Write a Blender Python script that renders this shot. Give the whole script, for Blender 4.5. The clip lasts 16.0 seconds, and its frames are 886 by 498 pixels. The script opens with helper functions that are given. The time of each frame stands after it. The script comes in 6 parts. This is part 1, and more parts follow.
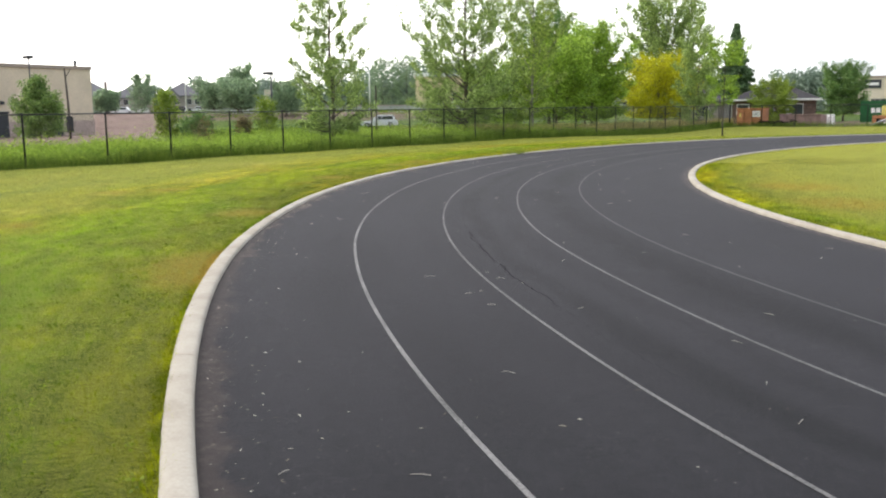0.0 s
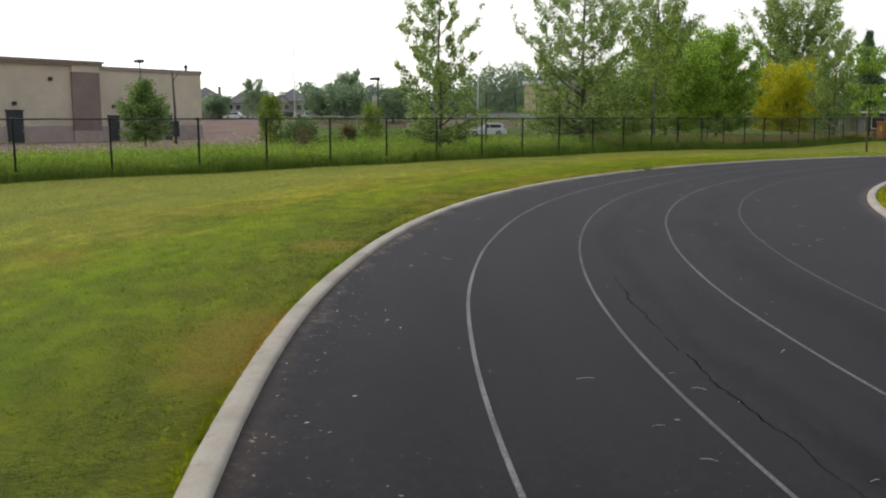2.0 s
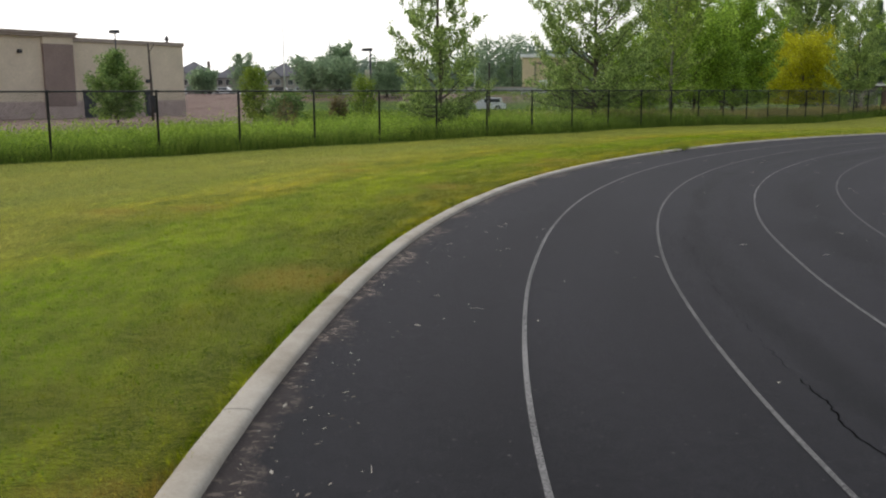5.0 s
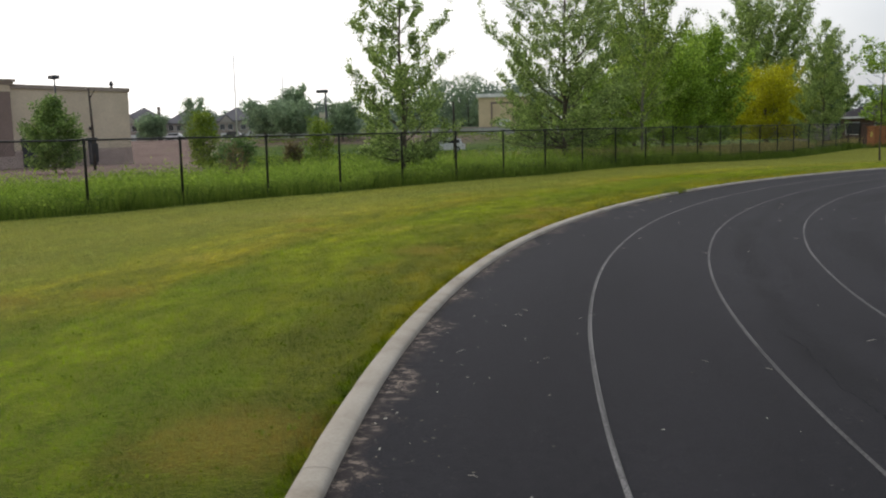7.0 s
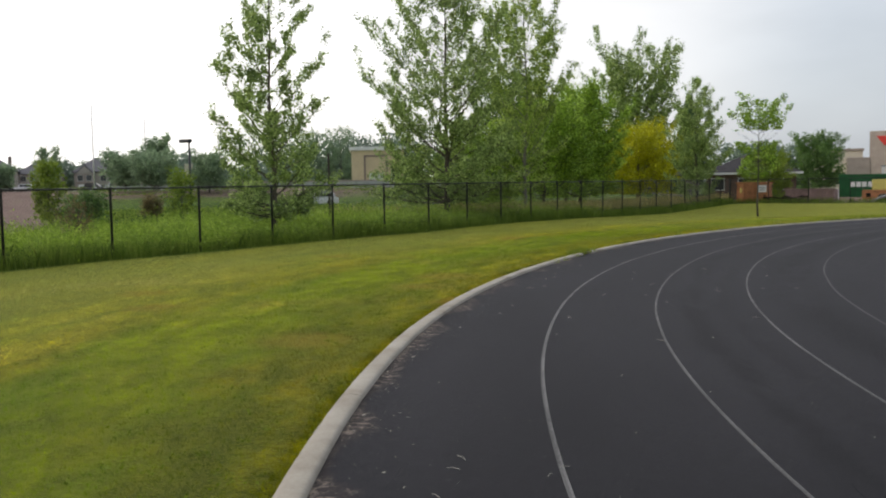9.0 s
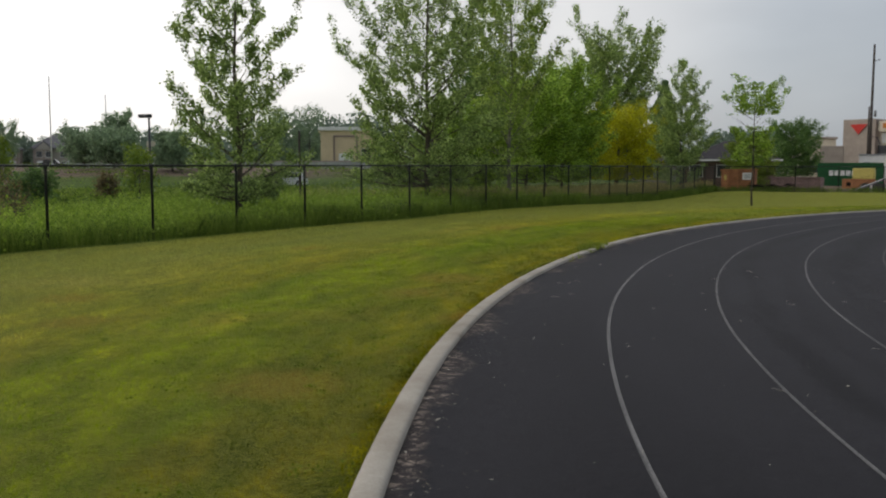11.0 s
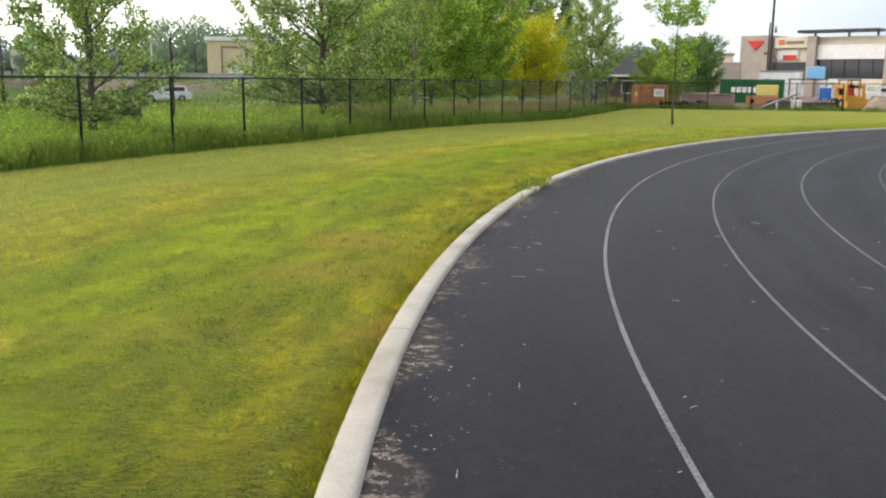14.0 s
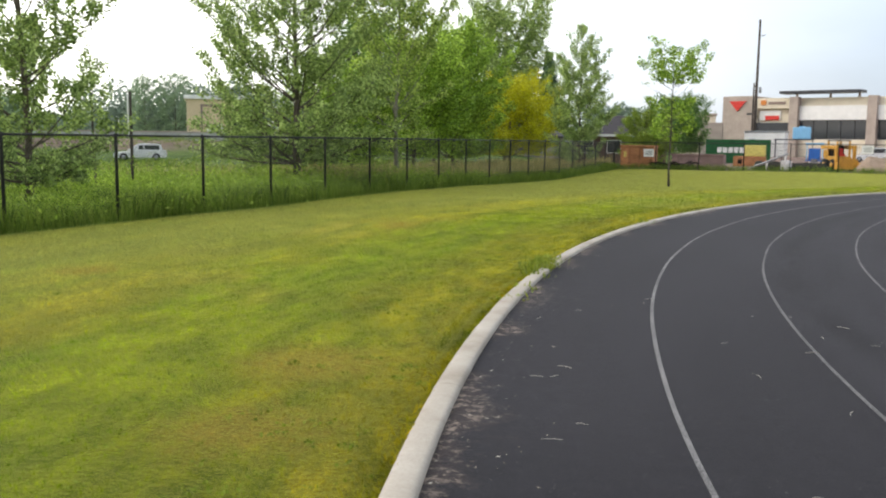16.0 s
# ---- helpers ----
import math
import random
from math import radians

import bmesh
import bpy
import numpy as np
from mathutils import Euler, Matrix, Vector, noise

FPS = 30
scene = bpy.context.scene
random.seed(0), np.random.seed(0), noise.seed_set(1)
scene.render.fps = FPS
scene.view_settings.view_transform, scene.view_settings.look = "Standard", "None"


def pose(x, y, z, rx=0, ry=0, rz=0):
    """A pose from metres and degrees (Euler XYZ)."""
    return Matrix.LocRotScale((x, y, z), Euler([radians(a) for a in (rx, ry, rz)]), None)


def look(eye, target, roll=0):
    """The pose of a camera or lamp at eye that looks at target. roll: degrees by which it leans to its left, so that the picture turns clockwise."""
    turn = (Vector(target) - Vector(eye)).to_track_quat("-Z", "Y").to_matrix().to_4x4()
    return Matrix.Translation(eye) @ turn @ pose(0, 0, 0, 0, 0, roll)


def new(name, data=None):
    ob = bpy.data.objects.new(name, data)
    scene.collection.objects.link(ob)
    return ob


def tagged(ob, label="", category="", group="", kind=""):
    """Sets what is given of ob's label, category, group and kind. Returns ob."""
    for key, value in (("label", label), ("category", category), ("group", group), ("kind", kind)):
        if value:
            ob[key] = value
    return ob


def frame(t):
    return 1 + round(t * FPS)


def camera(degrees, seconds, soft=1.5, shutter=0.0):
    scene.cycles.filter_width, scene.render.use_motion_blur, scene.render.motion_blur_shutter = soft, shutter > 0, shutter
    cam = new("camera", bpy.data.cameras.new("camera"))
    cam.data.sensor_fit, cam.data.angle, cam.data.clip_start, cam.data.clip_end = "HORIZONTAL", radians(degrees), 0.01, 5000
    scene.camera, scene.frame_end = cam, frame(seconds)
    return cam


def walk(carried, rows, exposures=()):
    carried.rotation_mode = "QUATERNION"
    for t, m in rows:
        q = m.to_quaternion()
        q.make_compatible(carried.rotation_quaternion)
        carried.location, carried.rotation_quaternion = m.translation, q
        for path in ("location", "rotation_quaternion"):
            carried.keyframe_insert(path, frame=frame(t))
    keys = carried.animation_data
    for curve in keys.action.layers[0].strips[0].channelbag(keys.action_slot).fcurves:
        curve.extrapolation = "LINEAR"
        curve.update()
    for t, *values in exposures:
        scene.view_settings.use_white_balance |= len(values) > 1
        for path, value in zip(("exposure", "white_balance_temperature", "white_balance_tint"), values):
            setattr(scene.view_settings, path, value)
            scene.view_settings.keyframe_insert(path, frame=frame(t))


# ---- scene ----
cam = camera(51.6, 16.0, soft=2.1)
PATH = [
    (0, (27.608, -20.735, 1.686), (26.426, -19.151, 1.383), -0.7),
    (0.5, (27.037, -20.144, 1.686), (25.821, -18.593, 1.347), -1.3),
    (1, (26.499, -19.544, 1.702), (25.227, -18.028, 1.413), 0.3),
    (1.5, (25.929, -19.001, 1.716), (24.642, -17.503, 1.4), 0.5),
    (2, (25.354, -18.401, 1.711), (23.999, -16.958, 1.426), -0.0),
    (2.5, (24.93, -17.98, 1.682), (23.578, -16.534, 1.401), 0.7),
    (3, (24.40, -17.465, 1.647), (23.052, -16.017, 1.353), -0.3),
    (3.2, (24.17, -17.24, 1.68), (22.826, -15.798, 1.34), -0.3),
    (5.5, (21.7, -15.0, 1.599), (20.361, -13.553, 1.265), -0.1),
    (6, (21.106, -14.538, 1.636), (19.804, -13.049, 1.343), 0.4),
    (6.5, (20.569, -13.971, 1.654), (19.262, -12.487, 1.352), -2.2),
    (7, (20.002, -13.537, 1.642), (18.723, -12.021, 1.39), -1.3),
    (7.5, (19.499, -13.026, 1.651), (18.293, -11.446, 1.431), -1.4),
    (8, (18.953, -12.439, 1.615), (17.848, -10.777, 1.49), 1.0),
    (8.5, (18.554, -11.936, 1.679), (17.5, -10.25, 1.461), -0.3),
    (8.7, (18.36, -11.71, 1.655), (17.294, -10.025, 1.508), -0.7),
    (10.8, (16.286, -9.471, 1.66), (15.266, -7.757, 1.509), -0.4),
    (11, (16.141, -9.233, 1.653), (15.144, -7.509, 1.472), -0.0),
    (11.5, (15.684, -8.761, 1.587), (14.739, -7.006, 1.423), 0.7),
    (12, (15.303, -8.108, 1.576), (14.312, -6.384, 1.366), -0.15),
    (12.5, (15.049, -7.658, 1.611), (14.198, -5.872, 1.322), 0.8),
    (13, (14.705, -7.098, 1.649), (13.926, -5.289, 1.298), 0.9),
    (13.5, (14.413, -6.438, 1.656), (13.587, -4.656, 1.281), -1.4),
    (14, (14.078, -5.834, 1.64), (13.292, -4.031, 1.278), 0.4),
    (14.5, (13.791, -5.098, 1.593), (13.024, -3.268, 1.338), 0.1),
    (15, (13.53, -4.532, 1.602), (12.812, -2.687, 1.3255), 0.9),
    (15.5, (13.291, -4.047, 1.622), (12.549, -2.214, 1.321), 0.2),
    (16, (12.933, -3.362, 1.64), (12.175, -1.527, 1.403), 0.6),
]
walk(cam, [(t, look(eye, target, roll)) for t, eye, target, roll in PATH],
     [(0.0, 0.32), (0.5, -0.14), (1.0, -0.33), (1.5, -0.57), (2.0, -0.49), (2.5, -0.53), (3.0, -0.42), (5.3, -0.48), (5.5, -0.49), (6.0, -0.88), (6.5, -0.86), (7.0, -0.70), (7.5, -0.76), (8.0, -0.62), (8.5, -0.56), (10.8, -1.05), (11.05, -1.05), (11.5, -0.47), (12.0, -0.58), (12.5, -0.17), (13.2, 0.12), (14.0, 0.28), (14.5, 0.12), (15.0, 0.12), (15.5, -0.06), (16.0, 0.12)])

# ---------------------------------------------------------------- light
SUN_DIR = Vector((-0.72, -0.38, 0.58)).normalized()      # towards the veiled sun
sky = bpy.data.worlds.new("sky")
scene.world = sky
sky.use_nodes = True
wn, wl = sky.node_tree.nodes, sky.node_tree.links
wn.clear()
w_out = wn.new("ShaderNodeOutputWorld")
w_bg = wn.new("ShaderNodeBackground")
w_sky = wn.new("ShaderNodeTexSky")
w_sky.sky_type = "NISHITA"
w_sky.sun_disc = False
w_sky.sun_elevation = math.asin(SUN_DIR.z)
w_sky.sun_rotation = math.atan2(SUN_DIR.x, SUN_DIR.y)
w_sky.air_density, w_sky.dust_density = 1.0, 3.0
w_coord = wn.new("ShaderNodeTexCoord")
w_dot = wn.new("ShaderNodeVectorMath")
w_dot.operation = "DOT_PRODUCT"
w_dot.inputs[1].default_value = (-0.86, 0.12, 0.30)
w_ramp = wn.new("ShaderNodeValToRGB")
w_ramp.color_ramp.interpolation = "EASE"
w_ramp.color_ramp.elements[0].position, w_ramp.color_ramp.elements[0].color = 0.0, (0.82, 0.86, 0.92, 1)
w_ramp.color_ramp.elements[1].position, w_ramp.color_ramp.elements[1].color = 1.0, (2.3, 2.22, 2.16, 1)
for w_p, w_c in ((0.28, (0.70, 0.75, 0.83, 1)), (0.47, (0.55, 0.625, 0.735, 1)), (0.64, (0.845, 0.89, 0.95, 1)), (0.80, (1.45, 1.42, 1.40, 1))):
    w_ramp.color_ramp.elements.new(w_p).color = w_c
w_map = wn.new("ShaderNodeMapRange")
w_map.inputs[1].default_value, w_map.inputs[2].default_value = -0.55, 0.75
w_noise = wn.new("ShaderNodeTexNoise")
w_noise.inputs["Scale"].default_value = 2.2
w_noise.inputs["Detail"].default_value = 5
w_stretch = wn.new("ShaderNodeMapping")
w_stretch.inputs["Scale"].default_value = (1.0, 1.0, 3.5)
w_cloud = wn.new("ShaderNodeMapRange")
w_cloud.inputs[1].default_value, w_cloud.inputs[2].default_value = 0.3, 0.7
w_cloud.inputs[3].default_value, w_cloud.inputs[4].default_value = 0.86, 1.14
w_mul = wn.new("ShaderNodeVectorMath")
w_mul.operation = "SCALE"
w_scale = wn.new("ShaderNodeVectorMath")
w_scale.operation = "SCALE"
w_scale.inputs["Scale"].default_value = 0.05
w_add = wn.new("ShaderNodeVectorMath")
w_add.operation = "ADD"
wl.new(w_coord.outputs["Generated"], w_dot.inputs[0])
wl.new(w_dot.outputs["Value"], w_map.inputs[0])
wl.new(w_map.outputs[0], w_ramp.inputs[0])
wl.new(w_coord.outputs["Generated"], w_stretch.inputs[0])
wl.new(w_stretch.outputs[0], w_noise.inputs["Vector"])
wl.new(w_noise.outputs[0], w_cloud.inputs[0])
wl.new(w_ramp.outputs[0], w_mul.inputs[0])
wl.new(w_cloud.outputs[0], w_mul.inputs["Scale"])
wl.new(w_sky.outputs[0], w_scale.inputs[0])
wl.new(w_mul.outputs[0], w_add.inputs[0])
wl.new(w_scale.outputs[0], w_add.inputs[1])
wl.new(w_add.outputs[0], w_bg.inputs[0])
w_bg.inputs[1].default_value = 1.0
wl.new(w_bg.outputs[0], w_out.inputs[0])

sun = new("sun", bpy.data.lights.new("sun", "SUN"))
sun.data.energy = 0.65
sun.data.angle = radians(30)
sun.data.color = (1.0, 0.95, 0.86)
sun.matrix_world = look(SUN_DIR * 100, (0, 0, 0))

# ---------------------------------------------------------------- plan
CX, CY = 46.65, 11.52              # centre of the bend
R_IN, R_OUT, KERB = 29.62, 37.15, 0.172
LINES = (35.75, 34.52, 33.26, 32.03)
BAY = 2.745                        # between fence posts
CORNER = 57.6                      # where the fence turns


def ease(a, b, v):
    k = min(1.0, max(0.0, (v - a) / (b - a)))
    return k * k * (3 - 2 * k)


def drift(deg):
    """How far the bend's rings stray from a true circle at an angle."""
    return 0.02 * ease(226, 233, deg) + 0.042 * ease(213, 222, deg) - 0.035 * ease(214, 196, deg) - 0.03 * ease(200, 188, deg)


def kerb_drift(deg):
    return 0.045 * ease(217, 223, deg) - 0.035 * ease(214, 196, deg) - 0.09 * ease(203, 189, deg)


def ground_z(x, y):
    """Height of the lawn and fields round the track."""
    r = math.hypot(x - CX, y - CY)
    z = -0.34 * ease(20, 42, y) * ease(38, 45, r)
    z -= 0.25 * ease(60, 80, y)
    z += 0.22 * ease(45, 55, y) * ease(62, 57.6, y) * ease(-3, 2, x) * ease(38, 45, r)
    if r > 37.3:
        z -= 0.05 * ease(40, 47, r) * (1 - ease(15, 35, y))
        z += 0.05 * (noise.noise((x * 0.22, y * 0.22, 3.1))) * ease(37.4, 39.5, r)
        z -= 0.30 * ease(18, 60, -x)
        z += 2.1 * ease(100, 117, math.hypot(x - 25, y + 18)) * ease(-12, -32, x) * ease(20, 34, y - 0.3 * x - 25)
    else:
        z += 0.06 * noise.noise((x * 0.3, y * 0.3, 7.7)) * ease(0.3, 2.5, R_IN - KERB - r)
        d = math.hypot(x - 20.0, y - 8.0)
        z -= 0.34 * math.exp(-(d / 1.1) ** 2) * ease(0.0, 0.6, R_IN - KERB - r)
    return z


# ---------------------------------------------------------------- materials
def base_material(name, rough=0.8, spec=0.3, metal=0.0):
    m = bpy.data.materials.new(name)
    m.use_nodes = True
    n, l = m.node_tree.nodes, m.node_tree.links
    b = n["Principled BSDF"]
    b.inputs["Roughness"].default_value = rough
    b.inputs["Specular IOR Level"].default_value = spec
    b.inputs["Metallic"].default_value = metal
    return m, n, l, b


def noise_node(n, l, scale, detail=4, vector=None, rough=0.55):
    t = n.new("ShaderNodeTexNoise")
    t.inputs["Scale"].default_value, t.inputs["Detail"].default_value = scale, detail
    t.inputs["Roughness"].default_value = rough
    if vector is not None:
        l.new(vector, t.inputs["Vector"])
    return t.outputs[0]


def ramp(n, l, fac, *stops):
    r = n.new("ShaderNodeValToRGB")
    e = r.color_ramp.elements
    e[0].position, e[0].color = stops[0][0], (*stops[0][1], 1)
    e[1].position, e[1].color = stops[-1][0], (*stops[-1][1], 1)
    for p, c in stops[1:-1]:
        e.new(p).color = (*c, 1)
    l.new(fac, r.inputs[0])
    return r.outputs[0]


def step_node(n, l, value, a, b, lo=0.0, hi=1.0):
    t = n.new("ShaderNodeMapRange")
    t.interpolation_type = "SMOOTHSTEP"
    for i, v in enumerate((a, b, lo, hi)):
        t.inputs[i + 1].default_value = v
    l.new(value, t.inputs[0])
    return t.outputs[0]


def math_node(n, l, op, a, b=None):
    t = n.new("ShaderNodeMath")
    t.operation = op
    for i, v in enumerate((a, b)):
        if v is None:
            continue
        if isinstance(v, (int, float)):
            t.inputs[i].default_value = v
        else:
            l.new(v, t.inputs[i])
    return t.outputs[0]


def blend(n, l, fac, a, b, how="MIX"):
    t = n.new("ShaderNodeMix")
    t.data_type, t.blend_type = "RGBA", how
    for i, v in ((0, fac), (6, a), (7, b)):
        if isinstance(v, (int, float)):
            t.inputs[i].default_value = v
        elif isinstance(v, tuple):
            t.inputs[i].default_value = (*v, 1)
        else:
            l.new(v, t.inputs[i])
    return t.outputs[2]


def bump(n, l, b, height, strength=0.4, distance=0.01):
    t = n.new("ShaderNodeBump")
    t.inputs["Strength"].default_value, t.inputs["Distance"].default_value = strength, distance
    l.new(height, t.inputs["Height"])
    l.new(t.outputs[0], b.inputs["Normal"])


def place_node(n):
    return n.new("ShaderNodeNewGeometry").outputs["Position"]


def plain(name, color, rough=0.7, spec=0.3, metal=0.0, vary=0.25, scale=3.0, fine=40.0, relief=0.15, other=None):
    """A surface with stains at one scale and grain at another."""
    m, n, l, b = base_material(name, rough, spec, metal)
    p = place_node(n)
    big, small = noise_node(n, l, scale, 5, p), noise_node(n, l, fine, 3, p)
    lo = other or tuple(c * (1 - vary) for c in color)
    hi = tuple(min(1.0, c * (1 + vary * 0.7)) for c in color)
    c1 = ramp(n, l, big, (0.32, lo), (0.68, hi))
    c2 = blend(n, l, 0.35, c1, ramp(n, l, small, (0.3, (0.55, 0.55, 0.55)), (0.7, (1, 1, 1))), "MULTIPLY")
    l.new(c2, b.inputs["Base Color"])
    bump(n, l, b, small, relief, 0.01)
    return m


def polar(n, l):
    """Distance from the bend's centre, and the way along it, in metres."""
    p = n.new("ShaderNodeSeparateXYZ")
    l.new(place_node(n), p.inputs[0])
    dx, dy = math_node(n, l, "SUBTRACT", p.outputs[0], CX), math_node(n, l, "SUBTRACT", p.outputs[1], CY)
    r = math_node(n, l, "SQRT", math_node(n, l, "ADD", math_node(n, l, "MULTIPLY", dx, dx), math_node(n, l, "MULTIPLY", dy, dy)))
    a = math_node(n, l, "MULTIPLY", math_node(n, l, "ARCTAN2", dy, math_node(n, l, "MULTIPLY", dx, -1.0)), 37.0)
    v = n.new("ShaderNodeCombineXYZ")
    l.new(r, v.inputs[0])
    l.new(a, v.inputs[1])
    return p, r, a, v.outputs[0]


def mapped(n, l, vector, scale):
    t = n.new("ShaderNodeMapping")
    t.inputs["Scale"].default_value = scale
    l.new(vector, t.inputs[0])
    return t.outputs[0]


GRASS_DEEP, GRASS_MID, GRASS_LIGHT, GRASS_DRY = (0.080, 0.116, 0.003), (0.200, 0.212, 0.005), (0.325, 0.330, 0.015), (0.375, 0.320, 0.110)


SCORCHED = ((20.2, -14.95, 0.75), (19.65, -14.45, 0.85), (19.2, -14.0, 0.75), (8.0, -2.9, 0.6), (5.5, 12.4, 0.6), (9.6, 2.3, 0.8), (10.0, 0.8, 0.7), (11.5, -0.6, 0.6), (4.7, 5.2, 0.6), (5.7, 11.8, 0.6), (14.2, -13.6, 0.6), (10.5, -9.4, 0.6), (16.0, -10.6, 0.8), (11.0, -8.4, 0.6), (11.7, -4.0, 0.7), (6.4, -1.7, 0.6), (22.3, -1.2, 1.5), (24.0, -4.2, 1.5))


def lawn_color(n, l):
    """Mown grass: swaths of the mower along the bend, lush and dry patches, fine mottling."""
    p, r, a, v = polar(n, l)
    here = place_node(n)
    swath = noise_node(n, l, 1.0, 4, mapped(n, l, v, (1.15, 0.16, 1)), 0.58)
    patch = noise_node(n, l, 0.75, 6, here, 0.68)
    tuft = noise_node(n, l, 7.0, 6, here, 0.72)
    fine = noise_node(n, l, 24.0, 5, here, 0.75)
    mix1 = math_node(n, l, "ADD", math_node(n, l, "MULTIPLY", swath, 0.66), math_node(n, l, "MULTIPLY", patch, 0.34))
    mix2 = math_node(n, l, "ADD", math_node(n, l, "MULTIPLY", mix1, 0.66), math_node(n, l, "MULTIPLY", tuft, 0.34))
    c = ramp(n, l, mix2, (0.445, GRASS_DEEP), (0.49, GRASS_MID), (0.545, GRASS_LIGHT))
    dry = noise_node(n, l, 0.30, 6, here, 0.62)
    # lush by the kerb, drier further out
    away = math_node(n, l, "MAXIMUM", r, math_node(n, l, "SUBTRACT", R_IN + R_OUT + 2.0, r))
    out = step_node(n, l, away, R_OUT + 0.6, R_OUT + 4.5)
    band = math_node(n, l, "ABSOLUTE", math_node(n, l, "SUBTRACT", math_node(n, l, "ADD", r, math_node(n, l, "MULTIPLY", math_node(n, l, "SUBTRACT", patch, 0.5), 3.0)), R_OUT + 2.3))
    c = blend(n, l, step_node(n, l, band, 1.6, 0.5, 0.0, 0.85), c, (0.172, 0.272, 0.002))
    # olive, thin streaks between the lush band and the kerb, and again further out
    streak = noise_node(n, l, 1.0, 5, mapped(n, l, v, (0.9, 0.22, 1)), 0.62)
    c = blend(n, l, math_node(n, l, "MULTIPLY", step_node(n, l, streak, 0.48, 0.60, 0.0, 0.55), step_node(n, l, band, 0.5, 1.3)), c, (0.225, 0.192, 0.018))
    # clumps of clover and coarser grass
    clump = noise_node(n, l, 2.6, 5, here, 0.66)
    c = blend(n, l, math_node(n, l, "MULTIPLY", step_node(n, l, clump, 0.52, 0.64, 0.0, 0.48), step_node(n, l, away, R_OUT + 6.0, R_OUT + 2.5)), c, (0.108, 0.154, 0.005))
    level = math_node(n, l, "ADD", dry, math_node(n, l, "MULTIPLY", out, 0.07))
    dryness = math_node(n, l, "MULTIPLY", step_node(n, l, level, 0.575, 0.75), step_node(n, l, tuft, 0.32, 0.60, 0.15, 0.95))
    c = blend(n, l, dryness, c, GRASS_DRY)
    # the mower's lanes and thin or thick growth
    growth = noise_node(n, l, 1.0, 7, mapped(n, l, v, (3.4, 1.3, 1)), 0.72)
    c = blend(n, l, 1.0, c, ramp(n, l, growth, (0.41, (0.56, 0.64, 0.5)), (0.50, (1.0, 1.0, 1.0)), (0.59, (1.50, 1.42, 1.35))), "MULTIPLY")
    # long lush and lean streaks that follow the mower round
    lane = noise_node(n, l, 1.0, 4, mapped(n, l, v, (0.85, 0.15, 1)), 0.6)
    c = blend(n, l, 1.0, c, ramp(n, l, lane, (0.42, (0.62, 0.80, 0.6)), (0.50, (1.0, 1.02, 1.0)), (0.60, (1.26, 1.20, 1.2))), "MULTIPLY")
    # greener where the bend begins, sere further round
    c = blend(n, l, 1.0, c, ramp(n, l, step_node(n, l, a, -26.0, -17.0), (0.0, (0.88, 1.03, 0.75)), (1.0, (1.16, 1.06, 0.85))), "MULTIPLY")
    # grazing-view brightness put into the colour: darker by the kerb, brighter towards the fence
    c = blend(n, l, 1.0, c, ramp(n, l, step_node(n, l, math_node(n, l, "ADD", away, math_node(n, l, "MULTIPLY", patch, 2.0)), R_OUT + 1.6, R_OUT + 6.5), (0.0, (0.86, 0.89, 0.70)), (0.35, (1.16, 1.20, 0.9)), (1.0, (1.48, 1.52, 1.45))), "MULTIPLY")
    # a paler, less yellow green towards the fence
    c = blend(n, l, step_node(n, l, away, R_OUT + 2.2, R_OUT + 7.0, 0.0, 0.72), c, (0.325, 0.368, 0.135))
    # paler, thinner turf of the infield
    c = blend(n, l, step_node(n, l, r, R_IN - 0.1, R_IN - 1.6, 0.0, 0.65), c, (0.300, 0.310, 0.110))
    # scorched spots
    for x, y, wide in SCORCHED:
        d = n.new("ShaderNodeVectorMath")
        d.operation = "DISTANCE"
        d.inputs[1].default_value = (x, y, 0.0)
        l.new(here, d.inputs[0])
        spot = step_node(n, l, math_node(n, l, "ADD", d.outputs["Value"], math_node(n, l, "MULTIPLY", math_node(n, l, "SUBTRACT", tuft, 0.5), 1.3)), wide, wide * 0.2, 0.0, 0.80)
        c = blend(n, l, spot, c, (0.39, 0.268, 0.068))
    shade = ramp(n, l, fine, (0.32, (0.52, 0.54, 0.50)), (0.64, (1.18, 1.16, 1.12)))
    return p, r, a, blend(n, l, 0.8, c, shade, "MULTIPLY"), fine, tuft


